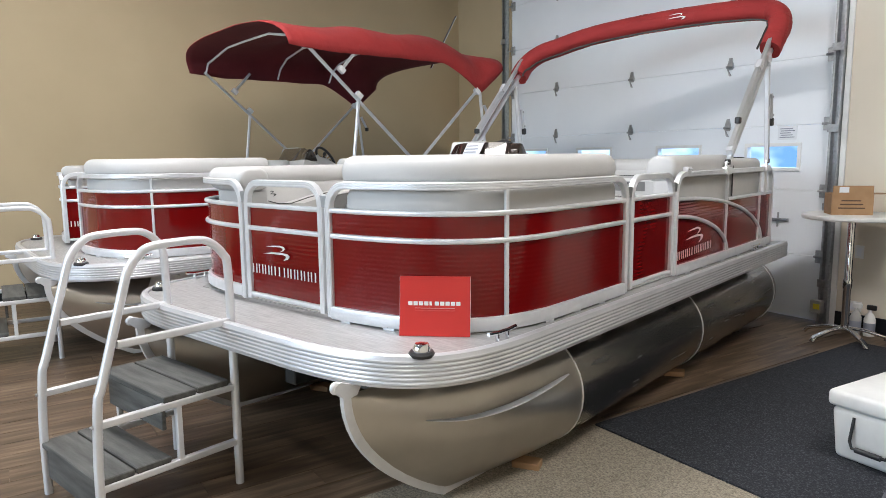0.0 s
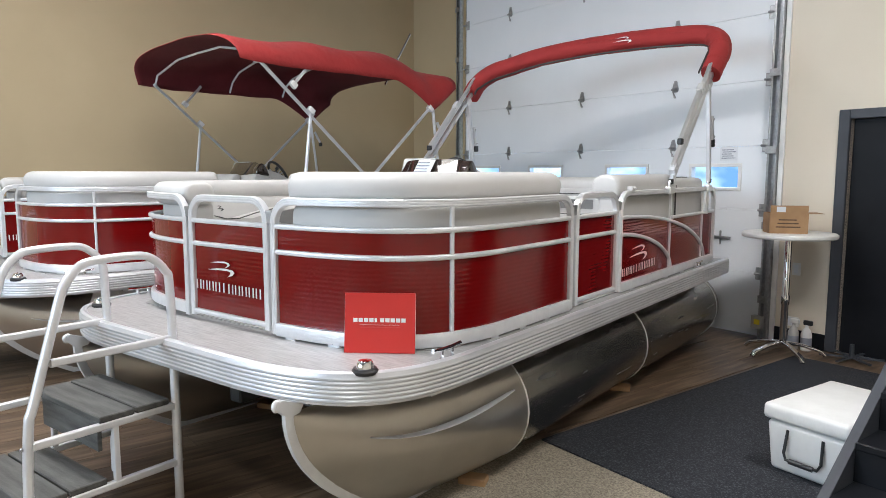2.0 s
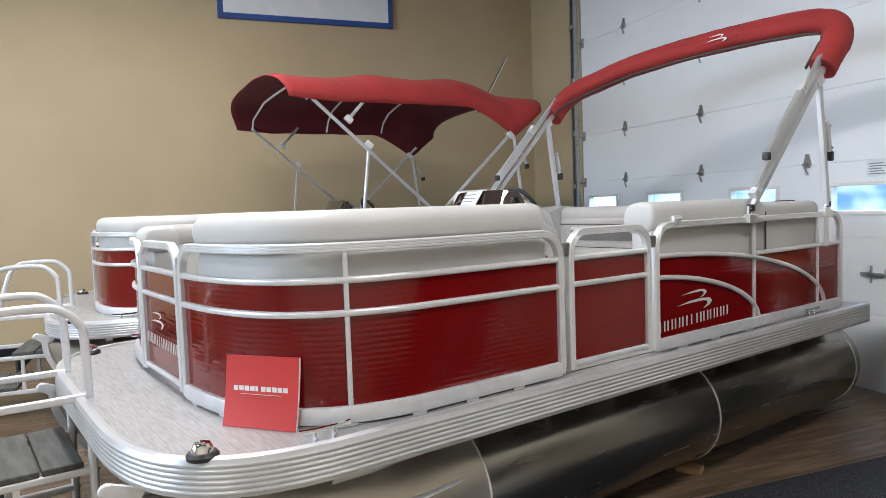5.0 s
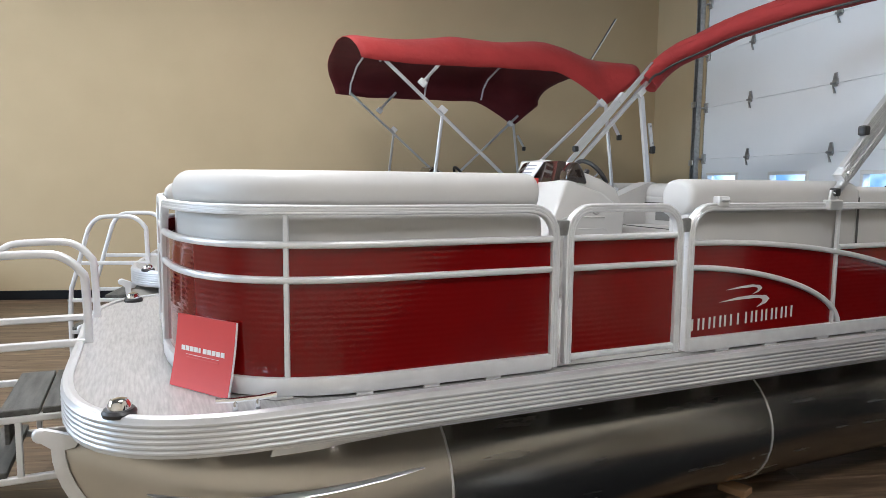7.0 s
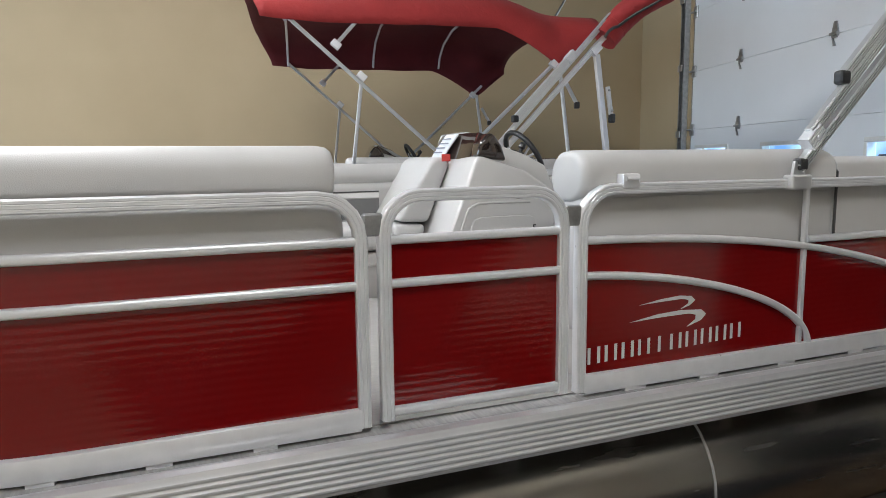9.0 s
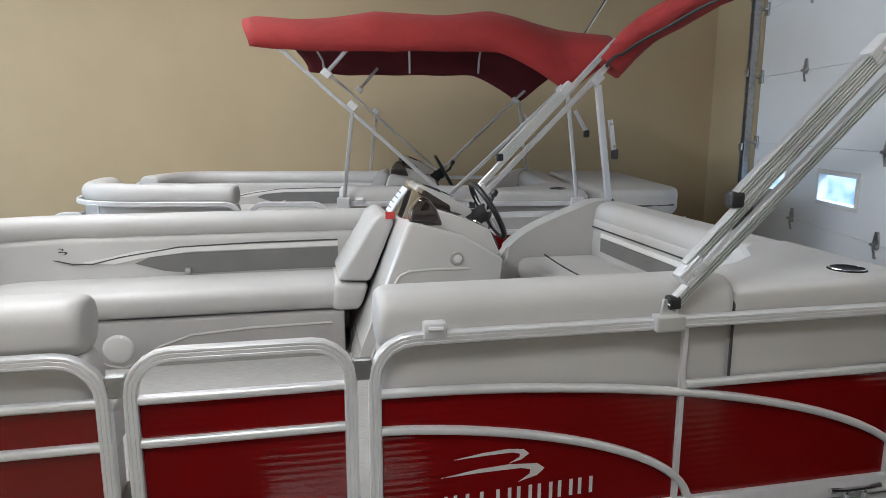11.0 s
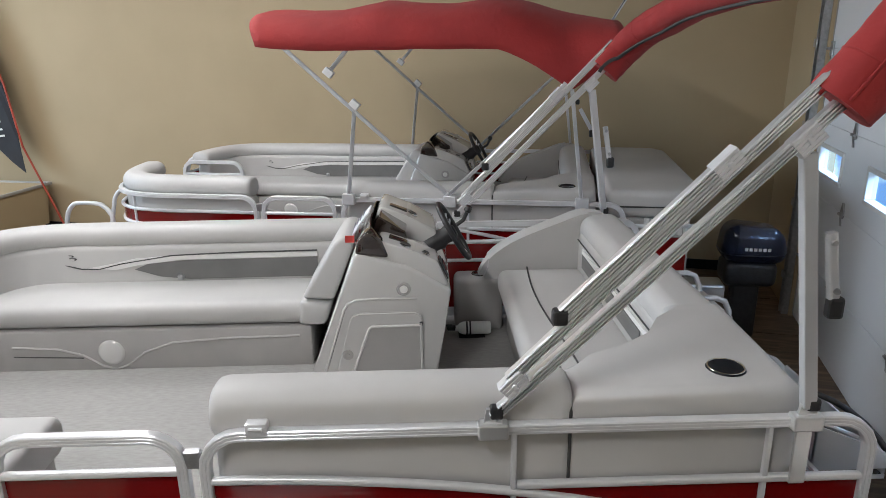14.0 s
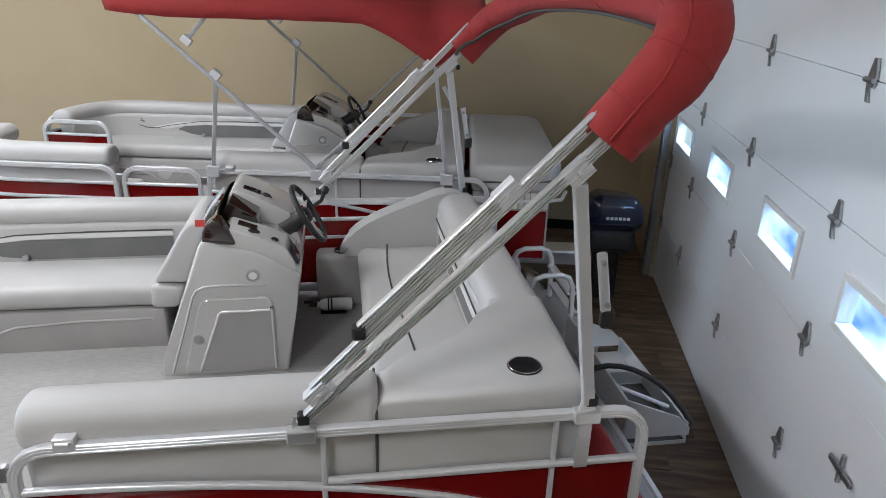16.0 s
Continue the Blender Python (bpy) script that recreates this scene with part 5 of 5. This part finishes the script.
def stern_gear(root):
    """Swim deck, boarding ladder and motor well behind the cockpit."""
    bm = box(nb(), -1.2, -0.41, 4.335, 4.56, 0.70, 0.76, 0.01)
    part("swim_deck", bm, PLASTIC_GREY, root, "grey swim deck behind the cockpit")
    bm = nb()
    for x in (-1.08, -0.64):
        sweep(bm, [(x, 4.16, 0.79), (x, 4.17, 1.04), (x, 4.20, 1.10), (x, 4.25, 1.12), (x, 4.36, 1.12), (x, 4.41, 1.10), (x, 4.44, 1.04), (x, 4.45, 0.74)], ring(0.017, 10), (1, 0, 0))
    for y, z in ((4.46, 0.86), (4.44, 0.99), (4.17, 0.86)):
        box(bm, -1.08, -0.64, y - 0.03, y + 0.03, z - 0.01, z + 0.01, 0.004, 1)
    part("boarding_ladder", bm, ALU, root, "folded aluminium boarding ladder", 40)
    bm = nb()
    for x in (-0.40, 0.46):
        slab(bm, [(4.335, 0.76), (4.335, 0.98), (4.62, 0.86), (4.68, 0.80), (4.68, 0.76)], lambda a, c, d, x=x: Vector((x + d, a, c)), 0.012)
    box(bm, -0.40, 0.472, 4.333, 4.345, 0.70, 0.98)
    box(bm, -0.387, 0.459, 4.346, 4.68, 0.70, 0.72)
    box(bm, -0.387, 0.459, 4.668, 4.68, 0.72, 0.82, 0.003, 1)
    box(bm, -0.05, -0.04, 4.346, 4.667, 0.72, 0.80)
    part("motor_well", bm, ALU_RAW, root, "open aluminium motor well")
    # thin dark sheet that darkens part of the well floor
    part("well_lining", box(nb(), -0.03, 0.455, 4.347, 4.665, 0.721, 0.726), BEAM, root, "dark sheet on the motor well floor")
    part("well_brace", tube(nb(), (0.26, 4.347, 0.93), (0.28, 4.66, 0.79), 0.012, 8), ALU, root)
    bm = nb()
    rows = []
    for i in range(13):
        row = []
        for j in range(11):
            x, y = 0.30 + 0.80 * i / 12, 3.93 + 0.32 * j / 10
            h = (0.24 - 0.14 * i / 12) * math.sin(math.pi * i / 12) ** 0.6 * math.sin(math.pi * j / 10) ** 0.6
            row.append(bm.verts.new((x, y, 0.80 + h * (0.75 + 0.6 * noise.noise(Vector((x * 9, y * 9, 1)))))))
        rows.append(row)
    for p, q in zip(rows, rows[1:]):
        for j in range(10):
            bm.faces.new((p[j], p[j + 1], q[j + 1], q[j]))
    part("folded_cover", bm, CANVAS, root, "crumpled red canvas cover on the stern deck", 70)
    # hose over the motor well
    part("fuel_hose", sweep(nb(), bezier((0.30, 4.1, 0.82), (0.1, 4.2, 1.1), (0.25, 4.6, 1.05), (0.45, 4.7, 0.80), 12), ring(0.014, 8), (1, 0, 0)), BLACK, root, "", 60)


def outboard(root):
    bm = box(nb(), -0.19, 0.19, 5.0, 5.52, 0.86, 1.20, 0.11, 6)
    for v in bm.verts:
        k = max(0.0, (v.co.z - 0.98) / 0.22)
        v.co.x *= 1 - 0.16 * k
        v.co.y = 5.24 + (v.co.y - 5.24) * (1 - 0.12 * k)
        v.co.z -= 0.16 * k * max(0.0, v.co.y - 5.2)
    motor = part("outboard_motor", bm, BLUEMOTOR, root, "dark navy outboard motor cowling", 50)
    motor.location.z = -0.15
    part("cowl_seam", sweep(nb(), [(0.19 * math.copysign(abs(math.cos(a)) ** 0.5, math.cos(a)), 5.26 + 0.26 * math.copysign(abs(math.sin(a)) ** 0.5, math.sin(a)), 0.955) for a in [i * math.pi / 16 for i in range(32)]], ring(0.006, 6), None, closed=True), BLACK, motor)
    part("lower_cowl", box(nb(), -0.15, 0.15, 5.03, 5.46, 0.66, 0.88, 0.06, 4), BLACK, motor, "", 50)
    part("leg", box(nb(), -0.05, 0.05, 5.12, 5.36, 0.16, 0.70, 0.03, 2), BLACK, motor)
    part("transom_bracket", box(nb(), -0.12, 0.12, 4.30, 5.06, 0.52, 0.66, 0.02, 2), ALU_RAW, motor, "aluminium transom pod")
    for i in range(6):
        part("lettering_bar", box(nb(), 0.185, 0.1905, 5.16 + 0.036 * i, 5.185 + 0.036 * i, 0.995, 1.02), SILVER, motor)


def sunpad(root):
    """A padded stern lounger behind the cockpit, on a fluted pod."""
    bm = slab(nb(), [(-0.95, 3.93), (1.10, 3.93), (1.12, 4.30), (1.05, 4.52), (0.85, 4.62), (-0.75, 4.62), (-0.92, 4.52)], lambda a, c, d: Vector((a, c, 1.535 - d)), 0.20)
    bmesh.ops.bevel(bm, geom=[e for e in bm.edges], offset=0.055, segments=5, profile=0.5, affect="EDGES", clamp_overlap=True)
    pad = part("stern_sunpad", bm, VINYL, root, "grey padded stern lounger", 50)
    pod = part("pod", box(nb(), -0.90, 1.08, 3.95, 4.52, 0.80, 1.34, 0.03, 3), PLASTIC_GREY, pad, "", 40)
    for i in range(7):
        part("flute", tube(nb(), (1.085, 4.22 + 0.045 * i, 1.22), (1.085, 4.22 + 0.045 * i, 1.335), 0.02, 10), WHITE, pod, "white moulded flute", 40)
    part("side_panel", box(nb(), 1.082, 1.092, 4.02, 4.50, 0.83, 1.20, 0.003, 1), RED, pod, "glossy red metal panel")
    part("piping", sweep(nb(), [(1.115, 3.99, 1.42), (1.115, 4.30, 1.42), (1.05, 4.51, 1.42), (0.86, 4.605, 1.42), (-0.74, 4.605, 1.42)], ring(0.006, 6), None), SEAM, pad)
    part("bumper_rail", sweep(nb(), [(1.17, 4.05, 1.30), (1.17, 4.42, 1.30), (1.10, 4.60, 1.30), (0.9, 4.66, 1.30)], MID_PROF, None), ALU, root, "", 35)


boat = thing("pontoon_boat", Matrix.Identity(4), "red and silver pontoon boat with grey seats, bimini folded, on display", "boat", "pontoon boats")
build_boat(boat)
M2 = pose(-3.45, 0.30, 0, 0, 0, -10.1)
second = copy_thing(boat, M2)
tagged(second, "red and silver pontoon boat with its red bimini top open", "boat")
for o in second.children:
    if o.name.startswith("bow_gate"):
        o.matrix_basis = Matrix.Translation((-0.303, -0.005, 0)) @ Matrix.Rotation(radians(88), 4, "Z") @ Matrix.Translation((0.303, 0.005, 0))
        o["label"] = "aluminium boarding gate, swung open"
for o in list(second.children_recursive):
    if o.name.split(".")[0] in ("paper_leaflet", "text_bar", "warning_label"):
        bpy.data.objects.remove(o)
bimini_folded(boat)
stern_gear(boat)
bimini_open(second)
outboard(second)
sunpad(second)


# ---- boarding steps ----
def steps(m, label):
    root = thing("boarding_steps", m, label, "steps", "boarding steps")
    for x in (-0.305, 0.305):
        bm = nb()
        path = [(-0.335, 0.0), (-0.335, 0.30), (-0.318, 0.58), (-0.295, 0.66), (-0.185, 1.03), (-0.155, 1.115), (-0.105, 1.175), (-0.04, 1.205), (0.15, 1.21), (0.225, 1.19), (0.285, 1.13), (0.305, 1.04), (0.31, 0.5), (0.31, 0.0)]
        smooth_path = [path[0]]
        for i in range(len(path) - 1):
            q = [path[min(max(i + k, 0), len(path) - 1)] for k in (-1, 0, 1, 2)]
            for j in range(1, 5):
                w = j / 4
                smooth_path.append(tuple(0.5 * (2 * q[1][k] + (q[2][k] - q[0][k]) * w + (2 * q[0][k] - 5 * q[1][k] + 4 * q[2][k] - q[3][k]) * w * w + (3 * q[1][k] - q[0][k] - 3 * q[2][k] + q[3][k]) * w**3) for k in (0, 1)))
        sweep(bm, [(x, y, z) for y, z in smooth_path], rrect(0.036, 0.036, 0.013, 3), (1, 0, 0))
        part("side_frame", bm, ALU, root, "bent aluminium handrail frame", 40)
        for y0, y1, z in ((-0.225, 0.305, 0.81), (-0.325, 0.31, 0.49), (-0.335, 0.31, 0.215)):
            part("side_rung", sweep(nb(), [(x, y0, z), (x, y1, z)], rrect(0.03, 0.034, 0.008, 3), (1, 0, 0)), ALU, root)
        part("inner_post", sweep(nb(), [(x, 0.02, 0.215), (x, 0.02, 0.49)], rrect(0.026, 0.026, 0.004, 2), (1, 0, 0)), ALU, root)
        for y, z in ((0.307, 0.80), (0.31, 0.66), (0.31, 0.49), (0.31, 0.215), (-0.33, 0.49)):
            part("bolt", revolve(nb(), [(0, 0.012), (0.007, 0.010), (0.008, 0)], pose(x, y + (0.015 if y > 0 else -0.015), z, -90 if y > 0 else 90, 0, 0), 8), STEEL, root)
    for z, y0 in ((0.507, -0.05), (0.232, -0.35)):
        for k in range(2):
            a = y0 + 0.165 * k
            part("tread_board", box(nb(), -0.318, 0.318, a, a + 0.155, z, z + 0.028, 0.004, 1), COMPOSITE, root, "grey composite tread board")
        part("riser_board", box(nb(), -0.27, 0.27, y0 + 0.01, y0 + 0.03, z - 0.14, z - 0.004, 0.003, 1), COMPOSITE, root)
    return root


steps(pose(-0.305, -0.63, 0), "silver aluminium boarding steps with grey treads at the bow")
steps(Matrix.Translation((-3.34, -0.27, 0)) @ Matrix.Rotation(AX, 4, "Z"), "silver aluminium boarding steps beside the farther boat")

# carts under the boats
for m, lab in ((Matrix.Identity(4), "dark steel cart under the pontoon boat"), (M2, "dark steel cart under the farther boat")):
    cart = thing("boat_cart", m, lab, "cart", "boat carts")
    for x in (-0.42, 0.42):
        part("rail", box(nb(), x - 0.05, x + 0.05, 0.30, 3.9, 0.24, 0.40, 0.008, 1), BEAM, cart)
    for y in (0.25, 2.0, 3.5):
        part("cross_beam", box(nb(), -0.5, 0.5, y, y + 0.1, 0.40, 0.52, 0.008, 1), BEAM, cart)
        part("upright", box(nb(), -0.05, 0.05, y, y + 0.1, 0.52, 0.655, 0.006, 1), BEAM, cart)
    for x in (-0.42, 0.42):
        for y in (1.1, 3.5):
            part("wheel", revolve(nb(), [(0, -0.03), (0.11, -0.03), (0.12, -0.015), (0.12, 0.015), (0.11, 0.03), (0, 0.03)], pose(x, y, 0.12, 0, 90, 0), 20), BLACK, cart, "", 40)

for x, y in ((0.98, 0.72), (0.98, 2.6), (-0.75, 0.8)):
    bk = thing("wood_block", pose(x, y, 0, 0, 0, 20), "short wooden chock block under the pontoon", "block", "chock blocks")
    part("block", box(nb(), -0.07, 0.07, -0.045, 0.045, 0.0, 0.036, 0.004, 1), CARDBOARD, bk)

# ---- red sign card on the foredeck ----
card = thing("sign_card", Matrix.Translation((0.925, 0.088, 0.808)) @ Matrix.Rotation(radians(34), 4, "Z") @ Matrix.Rotation(radians(-5), 4, "X"), "red sign card with white lettering bars, leaning on the fence", "sign")
def bow(z):
    """How far the card bends forward towards its foot."""
    return -0.022 * (1 - z / 0.255) ** 2


card_line = [(0.255 * i / 10) for i in range(11)]
part("board", slab(nb(), [(bow(z), z) for z in card_line] + [(bow(z) + 0.010, z) for z in card_line[::-1]], lambda a, c, d: Vector((-0.152 + d, a, c)), 0.304), CARD, card)
for x in (-0.1528, 0.152):
    part("card_edge", slab(nb(), [(bow(z) + 0.001, z) for z in card_line] + [(bow(z) + 0.009, z) for z in card_line[::-1]], lambda a, c, d, x=x: Vector((x + d, a, c)), 0.0008), PAPER, card, "pale cut edge")
for i in range(10):
    part("lettering_bar", box(nb(), -0.115 + 0.023 * i, -0.115 + 0.023 * i + (0.010 if i == 4 else 0.018), bow(0.138) - 0.0022, bow(0.138) - 0.0006, 0.130, 0.147), WHITE, card)
part("caption_bar", box(nb(), -0.085, 0.085, bow(0.108) - 0.0022, bow(0.108) - 0.0006, 0.106, 0.110), REDLABEL, card)
part("rule", box(nb(), -0.085, 0.085, bow(0.1185) - 0.0022, bow(0.1185) - 0.0006, 0.118, 0.119), SILVER, card)

# ---- table with a box ----
TB = Vector((1.72, 4.36, 0.014))
table = thing("bar_table", Matrix.Translation(TB), "round white bar table with a chrome foot", "table")
part("tabletop", revolve(nb(), [(0, 1.055), (0.362, 1.055), (0.372, 1.046), (0.372, 1.026), (0.362, 1.015), (0, 1.015)], None, 40), WHITE, table, "white round tabletop", 40)
part("pole", revolve(nb(), [(0, 1.015), (0.05, 1.015), (0.05, 1.0), (0.03, 0.99), (0.03, 0.52), (0.036, 0.51), (0.036, 0.44), (0.03, 0.43), (0.03, 0.08), (0, 0.08)], None, 20), CHROME, table, "chrome pedestal pole", 40)
for i in range(5):
    a = radians(72 * i + 20)
    leg = [(0.02 * math.cos(a), 0.02 * math.sin(a), 0.10), (0.15 * math.cos(a), 0.15 * math.sin(a), 0.085), (0.30 * math.cos(a), 0.30 * math.sin(a), 0.04), (0.33 * math.cos(a), 0.33 * math.sin(a), 0.005)]
    part("leg", sweep(nb(), leg, rrect(0.045, 0.028, 0.01, 3)), CHROME, table, "chrome splayed foot", 40)
carton = thing("cardboard_box", Matrix.Translation(TB + Vector((-0.03, -0.03, 1.0555))) @ Matrix.Rotation(radians(25), 4, "Z"), "open brown cardboard box with handwriting bars", "box")
for x0, x1, y0, y1 in ((-0.15, 0.15, -0.11, -0.106), (-0.15, 0.15, 0.106, 0.11), (-0.15, -0.146, -0.106, 0.106), (0.146, 0.15, -0.106, 0.106)):
    part("wall", box(nb(), x0, x1, y0, y1, 0, 0.17), CARDBOARD, carton)
part("bottom", box(nb(), -0.146, 0.146, -0.106, 0.106, 0, 0.004), CARDBOARD, carton)
part("flap", box(nb(), 0.15, 0.27, -0.1, 0.1, 0.166, 0.170), CARDBOARD, carton)
part("flap", box(nb(), -0.145, 0.145, -0.112, -0.1085, 0.17, 0.235), CARDBOARD, carton)
part("tape", box(nb(), 0.1505, 0.1515, -0.03, 0.03, 0.0, 0.168), PAPER, carton)
for i in range(3):
    part("writing_bar", box(nb(), -0.10 + 0.01 * i, 0.09 - 0.015 * i, -0.1112, -0.1102, 0.05 + 0.03 * i, 0.06 + 0.03 * i), MARKER, carton)
part("shipping_label", box(nb(), -0.10, -0.03, -0.1135, -0.1125, 0.18, 0.225), PAPER, carton)

for n, (u, v) in enumerate(((2.72, -0.14), (2.83, -0.13))):
    sp = thing("spray_bottle", BUILDING @ pose(u, v, -0.004), "clear plastic spray bottle with a trigger head", "bottle", "spray bottles")
    part("body", revolve(nb(), [(0, 0), (0.042, 0.003), (0.045, 0.02), (0.045, 0.15), (0.03, 0.19), (0.014, 0.21), (0.014, 0.23), (0, 0.23)], None, 20), WHITE if n else PLASTIC_GREY, sp, "", 40)
    part("trigger_head", box(nb(), -0.03, 0.05, -0.014, 0.014, 0.23, 0.275, 0.01), BLACK if n else WHITE, sp)
    part("label_band", revolve(nb(), [(0.0455, 0.05), (0.0457, 0.051), (0.0457, 0.12), (0.0455, 0.121)], None, 20), INK, sp)

# ---- white cooler on the mat ----
cooler = thing("cooler", Matrix.Translation((2.425, 2.04, 0.014)) @ Matrix.Rotation(radians(-19), 4, "Z"), "white hard-sided cooler with a black rope handle", "cooler")
bm = box(nb(), -0.205, 0.205, -0.33, 0.33, 0.0, 0.27, 0.025, 3)
for v in bm.verts:
    k = 0.92 + 0.08 * v.co.z / 0.27
    v.co.x, v.co.y = v.co.x * k, v.co.y * k
part("tub", bm, WHITE, cooler, "", 40)
part("lid", box(nb(), -0.22, 0.22, -0.345, 0.345, 0.275, 0.36, 0.022, 3), WHITE, cooler, "thick white moulded lid", 40)
part("rope_handle", sweep(nb(), [(-0.09, -0.325, 0.24), (-0.095, -0.345, 0.12), (-0.08, -0.352, 0.09), (0.08, -0.352, 0.09), (0.095, -0.345, 0.12), (0.09, -0.325, 0.24)], ring(0.008, 8), (0, 1, 0)), BLACK, cooler, "black rope handle", 60)
part("grip", sweep(nb(), [(-0.06, -0.353, 0.088), (0.06, -0.353, 0.088)], ring(0.014, 10), (0, 1, 0)), BLACK, cooler, "", 60)
for s in (-1, 1):
    part("latch", box(nb(), -0.235, -0.212, 0.15 * s - 0.02, 0.15 * s + 0.02, 0.17, 0.30, 0.006), BLACK, cooler)
st = thing("floor_stand", Matrix.Translation((2.22, 4.55, 0.014)) @ Matrix.Rotation(radians(10), 4, "Z"), "flat black steel stand on the mat", "stand")
for a in (0, 60, 120):
    part("foot", box(nb(), -0.24, 0.24, -0.012, 0.012, 0.0, 0.016, 0.003, 1, Matrix.Rotation(radians(a), 4, "Z")), STEELGREY, st)
part("socket", tube(nb(), (0, 0, 0.016), (0, 0, 0.12), 0.018, 12), STEELGREY, st)

# ---- stair beside the boat ----
SB = Matrix.Translation((2.45, 1.22, 0.004)) @ Matrix.Rotation(AX, 4, "Z")
stair = thing("staircase", SB, "black open-tread staircase with grey stringers", "stairs")
RISE, GO, NST = 0.185, 0.245, 12
for u in (0.0, 0.99):
    o = [(-0.05, 0.0), (0.22, 0.0), (GO * NST, RISE * NST - 0.08), (GO * NST, RISE * NST + 0.16), (-0.05, 0.12)]
    part("stringer", slab(nb(), o, lambda a, c, d: Vector((u + d, a, c)), 0.045), STEELGREY, stair, "slate grey painted stringer")
for i in range(NST):
    part("tread", box(nb(), 0.046, 0.989, GO * i + 0.0, GO * i + 0.27, RISE * (i + 1) - 0.035, RISE * (i + 1), 0.005, 1), DARKPAINT, stair, "black stair tread")
    part("riser", box(nb(), 0.046, 0.989, GO * i + 0.01, GO * i + 0.025, RISE * i, RISE * (i + 1) - 0.036), DARKPAINT, stair)

# ---- flag and gear along the tan wall ----
flag = thing("feather_flag", BUILDING @ pose(-3.2, -9.55, 0, 0, 0, 90), "black feather flag with pale lettering bars on a red pole", "flag")
o = [(0.0, 0.88), (0.0, 1.24), (-0.04, 1.65), (-0.11, 2.06), (-0.32, 2.78), (-0.58, 3.3), (-0.95, 3.6), (-1.02, 3.2), (-0.92, 2.4), (-0.66, 1.6), (-0.45, 1.28), (-0.2, 1.03)]
bm = slab(nb(), o, lambda a, c, d: Vector((a, 0.03 * math.sin(c * 4 + a * 3) - d, c)), 0.006)
part("cloth", bm, FLAGCLOTH, flag)


def flag_bar(x, z, w, h, slant):
    """A pale bar on the cloth, slanting with the edge of the flag."""
    o = [(x, z), (x + w, z + 0.02), (x + w - slant * h, z + 0.02 + h), (x - slant * h, z + h)]
    part("lettering_bar", slab(nb(), o, lambda a, c, d: Vector((a, 0.03 * math.sin(c * 4 + a * 3) - 0.009 - d, c)), 0.002), SILVER, flag)


for i in range(6):
    z = 1.36 + 0.19 * i
    x = -0.36 - 0.030 * i - 0.006 * i * i
    flag_bar(x, z, 0.15, 0.026, 0.2)
    flag_bar(x - 0.02, z + 0.085, 0.15, 0.026, 0.2)
    if i % 2 == 0:
        flag_bar(x + 0.004, z + 0.03, 0.03, 0.055, 0.2)
for x, z, h in ((-0.13, 1.62, 0.75), (-0.20, 1.95, 0.7)):
    flag_bar(x, z, 0.028, h, 0.30)
part("pole", sweep(nb(), [(0.52, 0.0, 0.02), (0.26, 0.0, 0.65), (0.012, 0.0, 1.24), (-0.10, 0.0, 2.06), (-0.31, 0.0, 2.78), (-0.58, 0.0, 3.32)], ring(0.014, 8), (0, 1, 0)), ORANGEPOLE, flag, "red fibreglass pole", 60)
part("base", box(nb(), 0.34, 0.72, -0.2, 0.2, 0, 0.04, 0.01), BLACK, flag)
jon = thing("flat_boat", BUILDING @ pose(-2.35, -12.55, -0.20, 0, 0, 4), "small tan and grey flat-bottomed boat", "boat")
bm = slab(nb(), [(-0.7, 0.35), (0.7, 0.35), (0.8, 0.9), (-0.8, 0.9)], lambda a, c, d: Vector((a, d, c)), 3.2)
part("hull", bm, TAN, jon, "tan painted hull")
part("gunwale", sweep(nb(), [(-0.82, -0.02, 0.9), (0.82, -0.02, 0.9), (0.82, 3.22, 0.9), (-0.82, 3.22, 0.9)], rrect(0.06, 0.04, 0.01, 2), None, closed=True), PLASTIC_GREY, jon)
for x in (-0.5, 0.5):
    part("bunk", box(nb(), x - 0.05, x + 0.05, 0.2, 3.0, 0.20, 0.35), BEAM, jon)

# ---- floor planks, last ----
PL, PW = 1.22, 0.182
plank_mesh = part("plank", box(nb(), -PW / 2 + 0.0012, PW / 2 - 0.0012, -PL / 2 + 0.0012, PL / 2 - 0.0012, -0.006, 0.0), WOOD)
first = plank_mesh.data
bpy.data.objects.remove(plank_mesh)
rng = random.Random(4)
count = 0
for i in range(-19, 16):
    for j in range(-8, 1):
        u, v = i * PW, j * PL + (i * 0.41 % 1.0) * PL - 0.5
        if u - PW / 2 < UW or v + PL / 2 > -0.005 or count >= 300 or (u > 2.6 and v < -3.0):
            continue
        o = new("plank", first)
        o.parent, o.location = floor, (u, v, 0)
        count += 1
